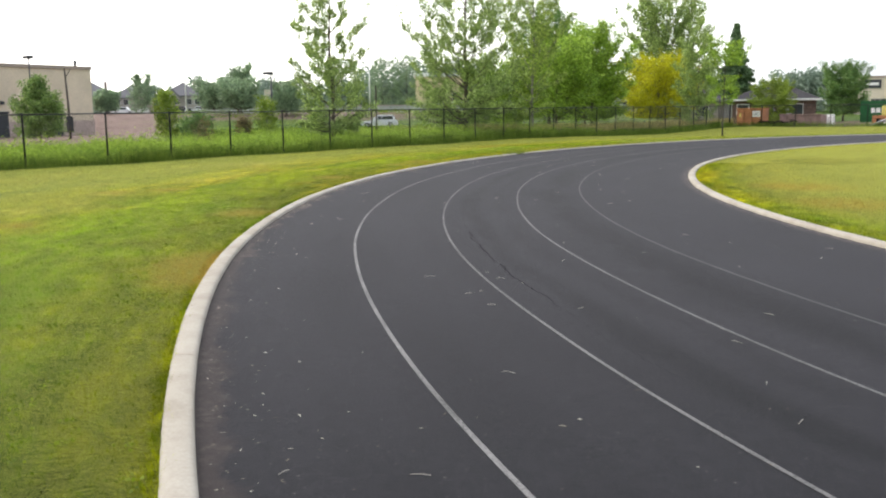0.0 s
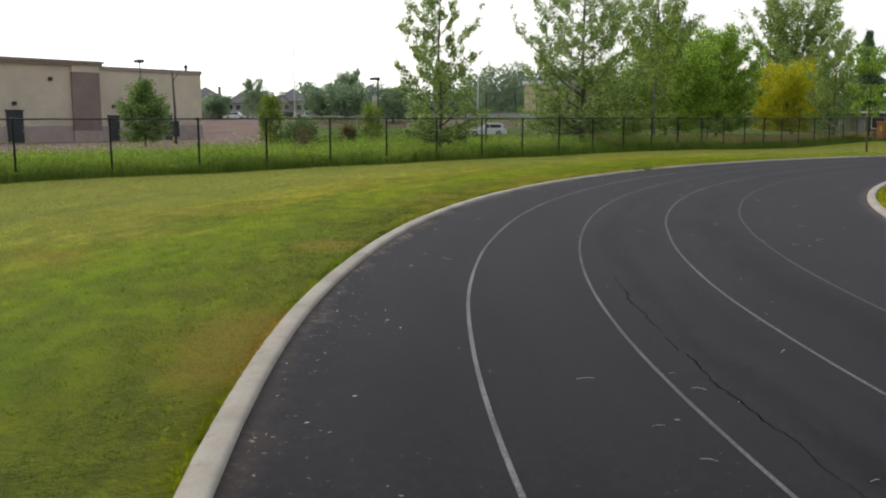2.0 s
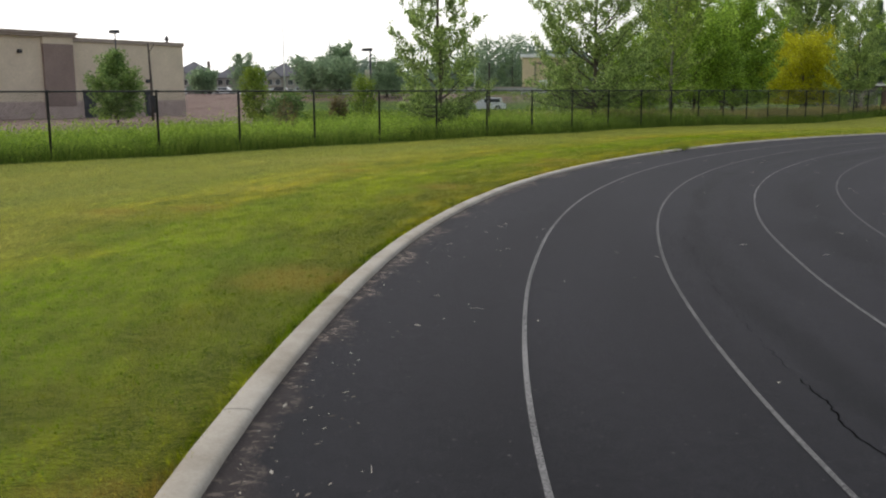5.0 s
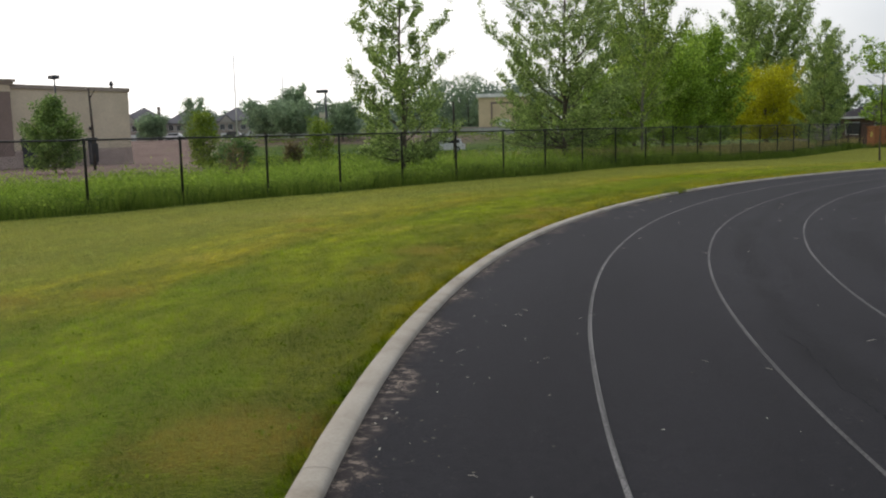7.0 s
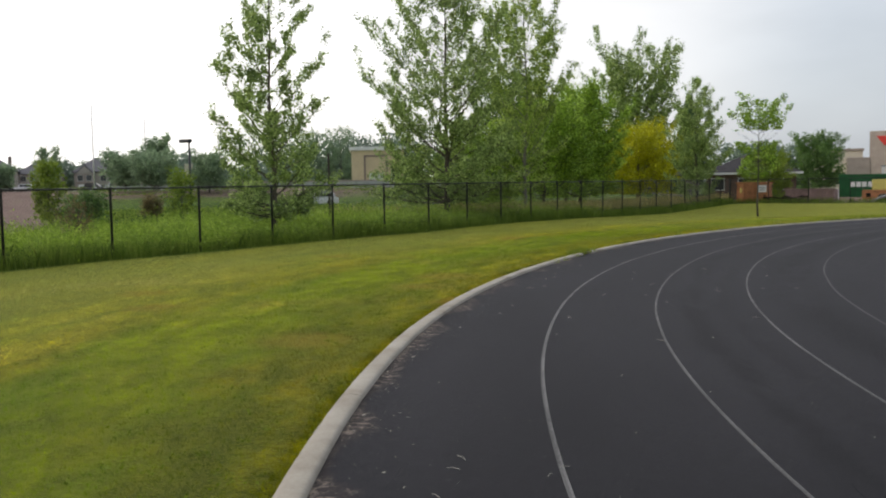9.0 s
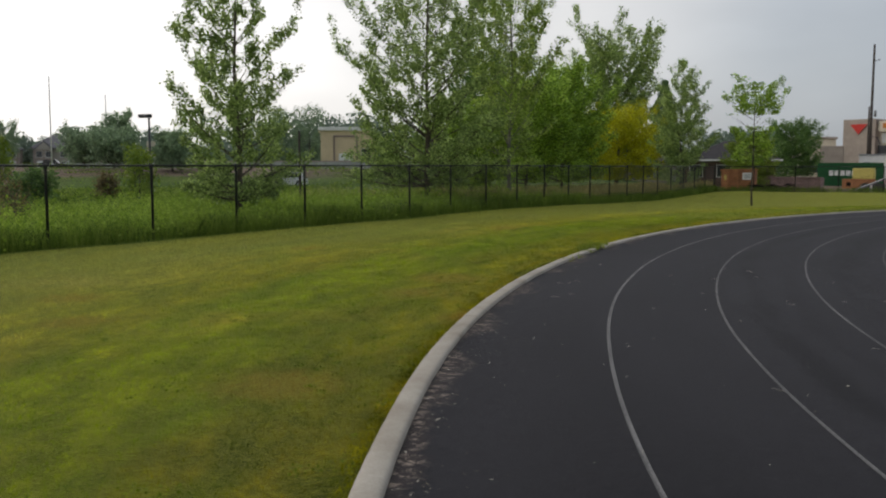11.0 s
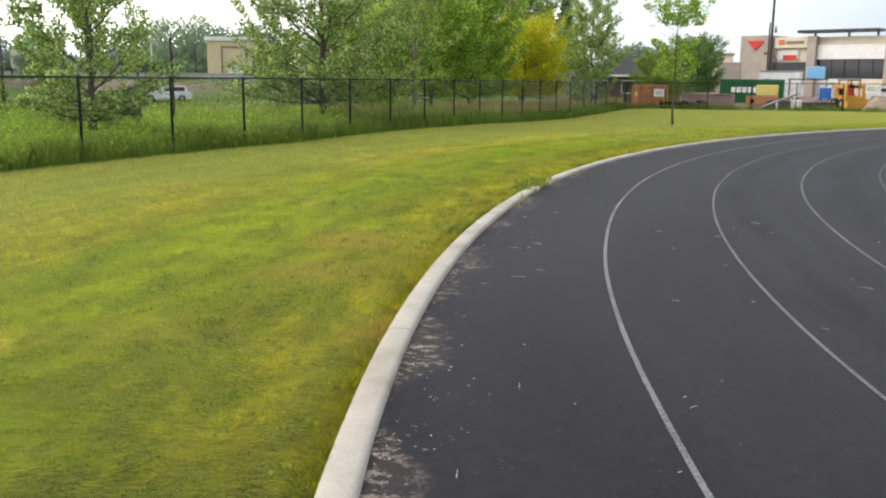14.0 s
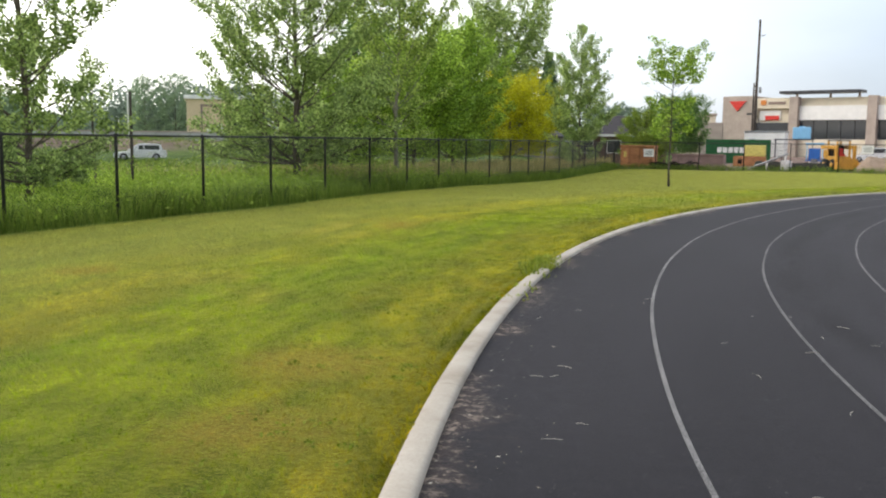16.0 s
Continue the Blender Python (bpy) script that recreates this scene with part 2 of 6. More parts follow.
def ground_material():
    m, n, l, b = base_material("ground_grass", 0.9, 0.15)
    p, r, a, lawn, fine, tuft = lawn_color(n, l)
    here = place_node(n)
    wob = math_node(n, l, "MULTIPLY", math_node(n, l, "SUBTRACT", noise_node(n, l, 0.5, 4, here), 0.5), 3.0)
    # rough meadow behind the fence
    field = ramp(n, l, noise_node(n, l, 0.16, 6, here, 0.6), (0.34, (0.050, 0.095, 0.014)), (0.50, (0.085, 0.145, 0.022)), (0.62, (0.120, 0.170, 0.034)), (0.74, (0.19, 0.18, 0.075)))
    field = blend(n, l, 0.6, field, ramp(n, l, fine, (0.3, (0.5, 0.5, 0.5)), (0.7, (1.1, 1.1, 1.1))), "MULTIPLY")
    soil = ramp(n, l, noise_node(n, l, 0.25, 6, here, 0.65), (0.3, (0.165, 0.108, 0.092)), (0.55, (0.235, 0.165, 0.140)), (0.75, (0.15, 0.145, 0.07)))
    s = math_node(n, l, "ADD", math_node(n, l, "MULTIPLY", math_node(n, l, "ADD", p.outputs[0], 53.6), 0.95), math_node(n, l, "MULTIPLY", math_node(n, l, "SUBTRACT", p.outputs[1], 30.9), 0.31))
    near_wall = step_node(n, l, math_node(n, l, "ADD", s, wob), 33.0, 28.0)
    side = math_node(n, l, "ADD", math_node(n, l, "MULTIPLY", p.outputs[0], 0.727), p.outputs[1])
    near_wall = math_node(n, l, "MULTIPLY", near_wall, step_node(n, l, math_node(n, l, "ADD", side, wob), 3.5, -1.0))
    ex, ey = math_node(n, l, "SUBTRACT", p.outputs[0], 25.0), math_node(n, l, "ADD", p.outputs[1], 18.0)
    far = math_node(n, l, "ADD", math_node(n, l, "SQRT", math_node(n, l, "ADD", math_node(n, l, "MULTIPLY", ex, ex), math_node(n, l, "MULTIPLY", ey, ey))), wob)
    bank = math_node(n, l, "MULTIPLY", step_node(n, l, far, 107, 110), step_node(n, l, far, 124, 120))
    bank = math_node(n, l, "MULTIPLY", bank, step_node(n, l, math_node(n, l, "ADD", p.outputs[0], wob), -40, -48))
    near_wall = math_node(n, l, "MAXIMUM", near_wall, math_node(n, l, "MULTIPLY", bank, 0.85))
    field = blend(n, l, near_wall, field, soil)
    out = math_node(n, l, "MAXIMUM", step_node(n, l, math_node(n, l, "ADD", p.outputs[0], math_node(n, l, "MULTIPLY", wob, 0.12)), 0.55, 0.10), step_node(n, l, p.outputs[1], CORNER - 0.3, CORNER))
    yard = math_node(n, l, "MULTIPLY", step_node(n, l, p.outputs[1], CORNER + 0.4, CORNER + 1.4), step_node(n, l, p.outputs[0], -2.5, -1.0))
    # turf under the blades darkened: thatch, and the shade between blades as colour
    lawn = blend(n, l, 1.0, lawn, (0.31, 0.30, 0.18), "MULTIPLY")
    c = blend(n, l, out, lawn, field)
    c = blend(n, l, yard, c, soil)
    under = math_node(n, l, "MULTIPLY", step_node(n, l, r, R_OUT + 0.06, R_OUT + 0.05), step_node(n, l, r, R_IN - 0.08, R_IN - 0.05))
    c = blend(n, l, under, c, (0.06, 0.05, 0.045))
    l.new(c, b.inputs["Base Color"])
    # the downy shine of grass seen along the ground
    l.new(math_node(n, l, "MULTIPLY", math_node(n, l, "MULTIPLY", math_node(n, l, "SUBTRACT", 1.0, out), math_node(n, l, "SUBTRACT", 1.0, yard)), 0.60), b.inputs["Sheen Weight"])
    b.inputs["Sheen Roughness"].default_value = 0.27
    b.inputs["Sheen Tint"].default_value = (0.92, 0.95, 0.12, 1)
    bump(n, l, b, math_node(n, l, "ADD", fine, tuft), 0.7, 0.03)
    return m


def blade_material():
    m, n, l, b = base_material("mown_grass_blades", 0.75, 0.12)
    p, r, a, lawn, fine, tuft = lawn_color(n, l)
    g = n.new("ShaderNodeNewGeometry").outputs["Random Per Island"]
    c = blend(n, l, 0.75, lawn, ramp(n, l, g, (0.0, (0.72, 0.74, 0.60)), (0.55, (1.32, 1.32, 1.0)), (0.90, (1.85, 1.78, 1.4)), (0.97, (2.5, 2.2, 2.2))), "MULTIPLY")
    l.new(c, b.inputs["Base Color"])
    leafy(n, l, b, c, 0.42)
    return m


def leafy(n, l, b, color, share):
    """Lets some light through a leaf."""
    t = n.new("ShaderNodeBsdfTranslucent")
    l.new(color, t.inputs[0])
    x = n.new("ShaderNodeMixShader")
    x.inputs[0].default_value = share
    out = n["Material Output"]
    l.new(b.outputs[0], x.inputs[1])
    l.new(t.outputs[0], x.inputs[2])
    l.new(x.outputs[0], out.inputs[0])


def leaf_material(name, dark, mid, light, share=0.35, rough=0.5):
    m, n, l, b = base_material(name, rough, 0.35)
    g = n.new("ShaderNodeNewGeometry").outputs["Random Per Island"]
    c = ramp(n, l, g, (0.0, dark), (0.5, mid), (1.0, light))
    big = noise_node(n, l, 0.9, 3, place_node(n))
    c = blend(n, l, 0.6, c, ramp(n, l, big, (0.35, (0.65, 0.7, 0.65)), (0.65, (1.15, 1.12, 1.0))), "MULTIPLY")
    l.new(c, b.inputs["Base Color"])
    leafy(n, l, b, c, share)
    return m


def asphalt_material():
    m, n, l, b = base_material("asphalt", 0.92, 0.17)
    p, r, a, v = polar(n, l)
    here = place_node(n)
    grain = noise_node(n, l, 160.0, 3, here, 0.8)
    mid = noise_node(n, l, 9.0, 5, here, 0.7)
    large = noise_node(n, l, 0.5, 5, mapped(n, l, v, (1.6, 0.35, 1)), 0.6)
    c = ramp(n, l, grain, (0.25, (0.0082, 0.0081, 0.0098)), (0.55, (0.0158, 0.0155, 0.0184)), (0.8, (0.046, 0.045, 0.049)))
    c = blend(n, l, 0.85, c, ramp(n, l, large, (0.3, (0.64, 0.63, 0.66)), (0.7, (1.28, 1.27, 1.28))), "MULTIPLY")
    c = blend(n, l, 0.75, c, ramp(n, l, mid, (0.3, (0.68, 0.68, 0.68)), (0.7, (1.3, 1.3, 1.3))), "MULTIPLY")
    speck = noise_node(n, l, 38.0, 2, here, 0.5)
    c = blend(n, l, step_node(n, l, speck, 0.66, 0.76, 0.0, 0.55), c, (0.13, 0.125, 0.12))
    # scuffed dark bands along the middle lanes
    for where, width, dark in ((32.55, 0.55, 0.85), (34.05, 0.24, 0.70), (33.55, 0.16, 0.35)):
        off = math_node(n, l, "ABSOLUTE", math_node(n, l, "SUBTRACT", math_node(n, l, "ADD", r, math_node(n, l, "MULTIPLY", math_node(n, l, "SUBTRACT", large, 0.5), 0.8)), where))
        k = math_node(n, l, "MULTIPLY", step_node(n, l, off, width, 0.05), step_node(n, l, noise_node(n, l, 0.7, 5, mapped(n, l, v, (2.0, 0.5, 1)), 0.65), 0.38, 0.54))
        c = blend(n, l, math_node(n, l, "MULTIPLY", k, dark), c, (0.0045, 0.0045, 0.0055))
    # silt washed against the kerb, in ragged streaks that lead away from it
    reach = step_node(n, l, noise_node(n, l, 0.9, 6, here, 0.7), 0.36, 0.68, 0.06, 0.36)
    reach = math_node(n, l, "MULTIPLY", reach, step_node(n, l, a, -15.0, -11.5, 1.0, 1.6))
    gap = math_node(n, l, "SUBTRACT", R_OUT, r)
    edge = step_node(n, l, math_node(n, l, "DIVIDE", gap, reach), 1.0, 0.25)
    rag = noise_node(n, l, 1.0, 7, mapped(n, l, v, (7.5, 9.5, 1)), 0.82)
    silt = math_node(n, l, "MULTIPLY", edge, step_node(n, l, rag, 0.51, 0.57))
    silt = math_node(n, l, "MULTIPLY", silt, step_node(n, l, a, -29.0, -25.0, 0.10, 1.0))
    silt = math_node(n, l, "MULTIPLY", silt, step_node(n, l, noise_node(n, l, 0.9, 3, here), 0.38, 0.56, 0.12, 1.0))
    c = blend(n, l, math_node(n, l, "MULTIPLY", edge, 0.50), c, (0.050, 0.038, 0.033))
    c = blend(n, l, math_node(n, l, "MULTIPLY", silt, 0.76), c, (0.31, 0.25, 0.20))
    # a little silt along the inner kerb too
    rim = math_node(n, l, "MULTIPLY", step_node(n, l, r, R_IN + 0.22, R_IN + 0.03), step_node(n, l, rag, 0.47, 0.58, 0.0, 0.7))
    c = blend(n, l, rim, c, (0.21, 0.17, 0.145))
    l.new(c, b.inputs["Base Color"])
    # sheen that brightens the asphalt at glancing view, in place of sky reflection
    b.inputs["Sheen Weight"].default_value = 0.056
    b.inputs["Sheen Roughness"].default_value = 0.35
    b.inputs["Sheen Tint"].default_value = (0.95, 0.93, 1.0, 1)
    bump(n, l, b, grain, 0.5, 0.004)
    return m


def paint_material():
    m, n, l, b = base_material("worn_lane_paint", 0.75, 0.3)
    p, r, a, v = polar(n, l)
    here = place_node(n)
    wear = noise_node(n, l, 70.0, 5, here, 0.75)
    along = noise_node(n, l, 0.8, 4, v, 0.6)
    k = step_node(n, l, math_node(n, l, "ADD", wear, math_node(n, l, "MULTIPLY", along, 0.45)), 0.55, 0.85)
    k = math_node(n, l, "MULTIPLY", k, step_node(n, l, r, 32.2, 33.0, 0.20, 0.62))
    k = math_node(n, l, "MULTIPLY", k, step_node(n, l, r, 34.9, 35.3, 1.0, 1.5))
    # worn down the middle, where it was first sprayed
    mid = None
    for q in LINES:
        off = math_node(n, l, "ABSOLUTE", math_node(n, l, "SUBTRACT", r, q))
        one = step_node(n, l, off, 0.002, 0.016, 0.45, 1.0)
        mid = one if mid is None else math_node(n, l, "MINIMUM", mid, one)
    k = math_node(n, l, "MULTIPLY", k, mid)
    c = blend(n, l, k, (0.040, 0.039, 0.040), (0.235, 0.23, 0.226))
    l.new(c, b.inputs["Base Color"])
    bump(n, l, b, wear, 0.4, 0.003)
    return m


def concrete_material():
    m, n, l, b = base_material("kerb_concrete", 0.85, 0.25)
    here = place_node(n)
    o = n.new("ShaderNodeObjectInfo")
    big, fine = noise_node(n, l, 1.6, 5, here, 0.65), noise_node(n, l, 55.0, 4, here, 0.75)
    c = ramp(n, l, big, (0.3, (0.285, 0.250, 0.200)), (0.5, (0.385, 0.350, 0.295)), (0.72, (0.445, 0.41, 0.355)))
    c = blend(n, l, 0.5, c, ramp(n, l, fine, (0.28, (0.70, 0.69, 0.67)), (0.62, (1.06, 1.06, 1.05))), "MULTIPLY")
    c = blend(n, l, 1.0, c, ramp(n, l, o.outputs["Random"], (0.0, (0.985, 0.98, 0.975)), (1.0, (1.015, 1.015, 1.015))), "MULTIPLY")
    l.new(c, b.inputs["Base Color"])
    bump(n, l, b, fine, 0.35, 0.006)
    return m


def glass_material(name, tint):
    m, n, l, b = base_material(name, 0.08, 0.6)
    b.inputs["Base Color"].default_value = (*tint, 1)
    return m


M_GROUND, M_BLADE, M_ASPHALT, M_PAINT, M_KERB = ground_material(), blade_material(), asphalt_material(), paint_material(), concrete_material()
M_FENCE = plain("black_vinyl_coat", (0.012, 0.013, 0.013), 0.5, 0.4, vary=0.3)
M_BARK = plain("grey_bark", (0.13, 0.11, 0.085), 0.9, 0.2, vary=0.45, scale=6, fine=25, relief=0.6)
M_BARK_PALE = plain("pale_poplar_bark", (0.25, 0.24, 0.19), 0.85, 0.2, vary=0.4, scale=5, fine=22, relief=0.5)
M_DEAD = plain("weathered_wood", (0.085, 0.07, 0.06), 0.9, 0.2, vary=0.4, scale=5, fine=30, relief=0.5)
M_POPLAR = leaf_material("poplar_leaves", (0.110, 0.165, 0.046), (0.300, 0.415, 0.120), (0.640, 0.780, 0.285), 0.46)
M_POPLAR_B = leaf_material("bright_poplar_leaves", (0.125, 0.195, 0.036), (0.335, 0.470, 0.095), (0.700, 0.810, 0.230), 0.46)
M_MAPLE = leaf_material("maple_leaves", (0.098, 0.172, 0.021), (0.290, 0.455, 0.058), (0.590, 0.780, 0.122), 0.45)
M_DARK = leaf_material("dark_leaves", (0.080, 0.161, 0.045), (0.143, 0.255, 0.070), (0.255, 0.381, 0.110), 0.4)
M_BLUEGREEN = leaf_material("pear_leaves", (0.095, 0.165, 0.040), (0.205, 0.320, 0.085), (0.390, 0.520, 0.170), 0.42)
M_YELLOW = leaf_material("golden_leaves", (0.27, 0.29, 0.008), (0.50, 0.505, 0.014), (0.74, 0.71, 0.025), 0.5)
M_LIME = leaf_material("lime_leaves", (0.132, 0.208, 0.023), (0.226, 0.321, 0.040), (0.344, 0.427, 0.069), 0.45)
# needle colour raised to hold the haze before the far spruce
M_SPRUCE = leaf_material("hazed_spruce_needles", (0.068, 0.128, 0.054), (0.116, 0.196, 0.085), (0.170, 0.264, 0.119), 0.25)
# leaf green lightened and greyed, so the haze of distance is in the colour
M_MIDHAZE = leaf_material("hazy_leaves", (0.165, 0.240, 0.145), (0.270, 0.375, 0.225), (0.390, 0.510, 0.320), 0.42)
M_BROWNLEAF = leaf_material("reddish_leaves", (0.110, 0.085, 0.040), (0.200, 0.155, 0.070), (0.280, 0.240, 0.100), 0.4)
# aerial haze mixed into the leaf colour of the distant woods
M_HAZE = leaf_material("haze_tinted_leaves", (0.190, 0.258, 0.206), (0.269, 0.347, 0.277), (0.358, 0.437, 0.361), 0.4)
M_TALL = leaf_material("tall_grass_blades", (0.085, 0.148, 0.020), (0.165, 0.258, 0.030), (0.300, 0.380, 0.074), 0.40, 0.7)
M_WEED = leaf_material("meadow_weed_leaves", (0.170, 0.275, 0.030), (0.290, 0.430, 0.050), (0.430, 0.560, 0.100), 0.46, 0.7)
M_STRAW = leaf_material("dry_tall_grass_blades", (0.270, 0.262, 0.085), (0.450, 0.395, 0.165), (0.640, 0.550, 0.270), 0.35, 0.8)
M_CLOVER = leaf_material("clover_leaves", (0.157, 0.207, 0.014), (0.246, 0.296, 0.024), (0.351, 0.378, 0.042), 0.4)
M_TUFT = leaf_material("clover_tuft_leaves", (0.115, 0.165, 0.008), (0.195, 0.265, 0.014), (0.290, 0.370, 0.034), 0.35, 0.7)
M_LITTER = leaf_material("dry_litter", (0.07, 0.055, 0.045), (0.20, 0.17, 0.145), (0.50, 0.47, 0.42), 0.1, 0.9)
M_TWIG = plain("bleached_twig", (0.42, 0.39, 0.34), 0.85, 0.2)


# ---------------------------------------------------------------- building helpers
def mesh_of(name, verts, faces, material, smooth=False):
    me = bpy.data.meshes.new(name)
    me.from_pydata([tuple(v) for v in verts], [], [tuple(f) for f in faces])
    if smooth:
        me.polygons.foreach_set("use_smooth", [True] * len(me.polygons))
    if material:
        me.materials.append(material)
    me.update()
    return me


def quads_mesh(name, corners, material, size=4):
    """A mesh of loose polygons from an array of n x size corner places."""
    n = len(corners)
    me = bpy.data.meshes.new(name)
    me.vertices.add(n * size)
    me.vertices.foreach_set("co", corners.reshape(-1).astype(np.float32))
    me.loops.add(n * size)
    me.loops.foreach_set("vertex_index", np.arange(n * size, dtype=np.int32))
    me.polygons.add(n)
    me.polygons.foreach_set("loop_start", np.arange(0, n * size, size, dtype=np.int32))
    me.polygons.foreach_set("loop_total", np.full(n, size, dtype=np.int32))
    me.update(calc_edges=True)
    me.materials.append(material)
    return me


def thing(name, at, label, category, group="", kind="", turn=0.0):
    ob = new(name)
    ob.empty_display_size = 0.2
    ob.matrix_basis = pose(*at, 0, 0, turn)
    return tagged(ob, label, category, group, kind)


def part(name, me, parent, label="", at=(0, 0, 0), turn=0.0):
    ob = new(name, me)
    ob.parent = parent
    ob.matrix_basis = pose(*at, 0, 0, turn)
    return tagged(ob, label)


def solid(name, material, *boxes, bevel=0.0):
    """One mesh out of bevelled boxes: (x0, y0, z0, x1, y1, z1)."""
    bm = bmesh.new()
    for x0, y0, z0, x1, y1, z1 in boxes:
        g = bmesh.ops.create_cube(bm, size=1.0)["verts"]
        bmesh.ops.scale(bm, verts=g, vec=(x1 - x0, y1 - y0, z1 - z0))
        bmesh.ops.translate(bm, verts=g, vec=((x0 + x1) / 2, (y0 + y1) / 2, (z0 + z1) / 2))
    if bevel:
        bmesh.ops.bevel(bm, geom=list(bm.edges), offset=bevel, segments=2, affect="EDGES", profile=0.6)
    me = bpy.data.meshes.new(name)
    bm.to_mesh(me)
    bm.free()
    me.materials.append(material)
    return me


def tube(pts, radii, sides, verts, faces, cap=True):
    """Adds a tapered tube along pts to verts and faces."""
    pts = [Vector(p) for p in pts]
    start = len(verts)
    for i, p in enumerate(pts):
        d = (pts[min(i + 1, len(pts) - 1)] - pts[max(i - 1, 0)]).normalized()
        u = d.orthogonal().normalized() if abs(d.z) < 0.98 else Vector((1, 0, 0))
        u = (u - d * u.dot(d)).normalized()
        w = d.cross(u)
        for k in range(sides):
            a = 2 * math.pi * k / sides
            verts.append(p + (u * math.cos(a) + w * math.sin(a)) * radii[i])
    for i in range(len(pts) - 1):
        for k in range(sides):
            a, b = start + i * sides + k, start + i * sides + (k + 1) % sides
            faces.append((a, b, b + sides, a + sides))
    if cap:
        faces.append(tuple(start + (len(pts) - 1) * sides + k for k in range(sides)))
        faces.append(tuple(start + sides - 1 - k for k in range(sides)))


def rod(name, material, pts, radii, sides=8):
    v, f = [], []
    tube(pts, radii, sides, v, f)
    return mesh_of(name, v, f, material, smooth=True)


def arc_strip(name, r0, r1, a0, a1, step, z, material, wobble=0.0):
    """A flat band of the bend, angles in degrees."""
    k = int(round((a1 - a0) / step))
    v, f = [], []
    for i in range(k + 1):
        a = radians(a0 + (a1 - a0) * i / k)
        w = wobble * noise.noise((i * 0.13, r0, 0.0))
        w += drift(math.degrees(a))
        for r in (r0 + w, r1 + w):
            v.append((CX + r * math.cos(a), CY + r * math.sin(a), z))
        if i:
            f.append((2 * i - 2, 2 * i - 1, 2 * i + 1, 2 * i))
    return mesh_of(name, v, f, material)


# ---------------------------------------------------------------- ground, track, kerbs
def build_ground():
    inner = [0.5, 4, 8, 12, 16, 19, 21, 23, 24.5, 25.5, 26.3, 27, 27.5, 28, 28.3, 28.6, 28.9, 29.1, 29.3]
    mid = [R_IN - KERB + 0.02, R_IN - KERB + 0.03, 33, R_OUT + KERB - 0.03, R_OUT + KERB - 0.02]
    outer = [37.6, 37.9, 38.3] + [38.8 + 0.6 * i for i in range(19)] + [50.5, 52, 54, 57, 60, 64, 69, 75, 82, 90, 100, 115, 130, 150, 180, 230, 320, 500, 900, 1800, 3500]
    radii = inner + mid + outer
    steps = 480
    v, f = [], []
    for r in radii:
        for k in range(steps):
            a = 2 * math.pi * k / steps
            q = r + kerb_drift(360 * k / steps) * ease(33, 37, r) * ease(46, 38, r)
            x, y = CX + q * math.cos(a), CY + q * math.sin(a)
            sunk = R_IN - KERB + 0.025 < r < R_OUT + KERB - 0.025
            v.append((x, y, -0.06 if sunk else ground_z(x, y) + (0.015 if r < 60 else 0) if r < 400 else -1.4))
    for i in range(len(radii) - 1):
        for k in range(steps):
            a, b = i * steps + k, i * steps + (k + 1) % steps
            f.append((a, a + steps, b + steps, b))
    me = mesh_of("ground", v, f, M_GROUND, smooth=True)
    tagged(new("ground", me), "mown green lawn and rough meadow with dry patches", "ground", kind="structure")


build_ground()
tagged(new("road", arc_strip("track", R_IN - 0.04, R_OUT + 0.03, 60, 330, 0.5, 0.0, M_ASPHALT)), "dark asphalt running track with a wide bend", "running track", kind="structure")
for r in LINES:
    line = new("lane_line", arc_strip("lane_line", r - (0.0165 if r > 35 else 0.0145), r + (0.0165 if r > 35 else 0.0145), 60, 330, 0.5, 0.004, M_PAINT, 0.012))
    tagged(line, "worn white painted lane line on asphalt", "lane line", kind="structure", group="lane lines")


def build_seam():
    """The crack that runs beside the second lane line."""
    rnd = random.Random(5)
    m = plain("crack_tar", (0.006, 0.006, 0.0065), 1.0, 0.0)
    v, f = [], []
    for i in range(261):
        a = radians(211 + i * 0.08)
        r = 34.21 + drift(math.degrees(a)) + 0.05 * noise.noise((i * 0.09, 0, 0)) + 0.016 * rnd.uniform(-1, 1)
        w = (0.0035 + 0.010 * abs(noise.noise((i * 0.3, 4, 0)))) * (0.30 + 0.55 * ease(218.5, 221, math.degrees(a)) * ease(229, 226.5, math.degrees(a)))
        for q in (r - w, r + w):
            v.append((CX + q * math.cos(a), CY + q * math.sin(a), 0.003))
        if i and noise.noise((i * 0.17, 9, 0)) > -0.25:
            f.append((2 * i - 2, 2 * i - 1, 2 * i + 1, 2 * i))
    tagged(new("crack", mesh_of("crack", v, f, m)), "narrow ragged crack in the asphalt", "crack", kind="structure")


build_seam()


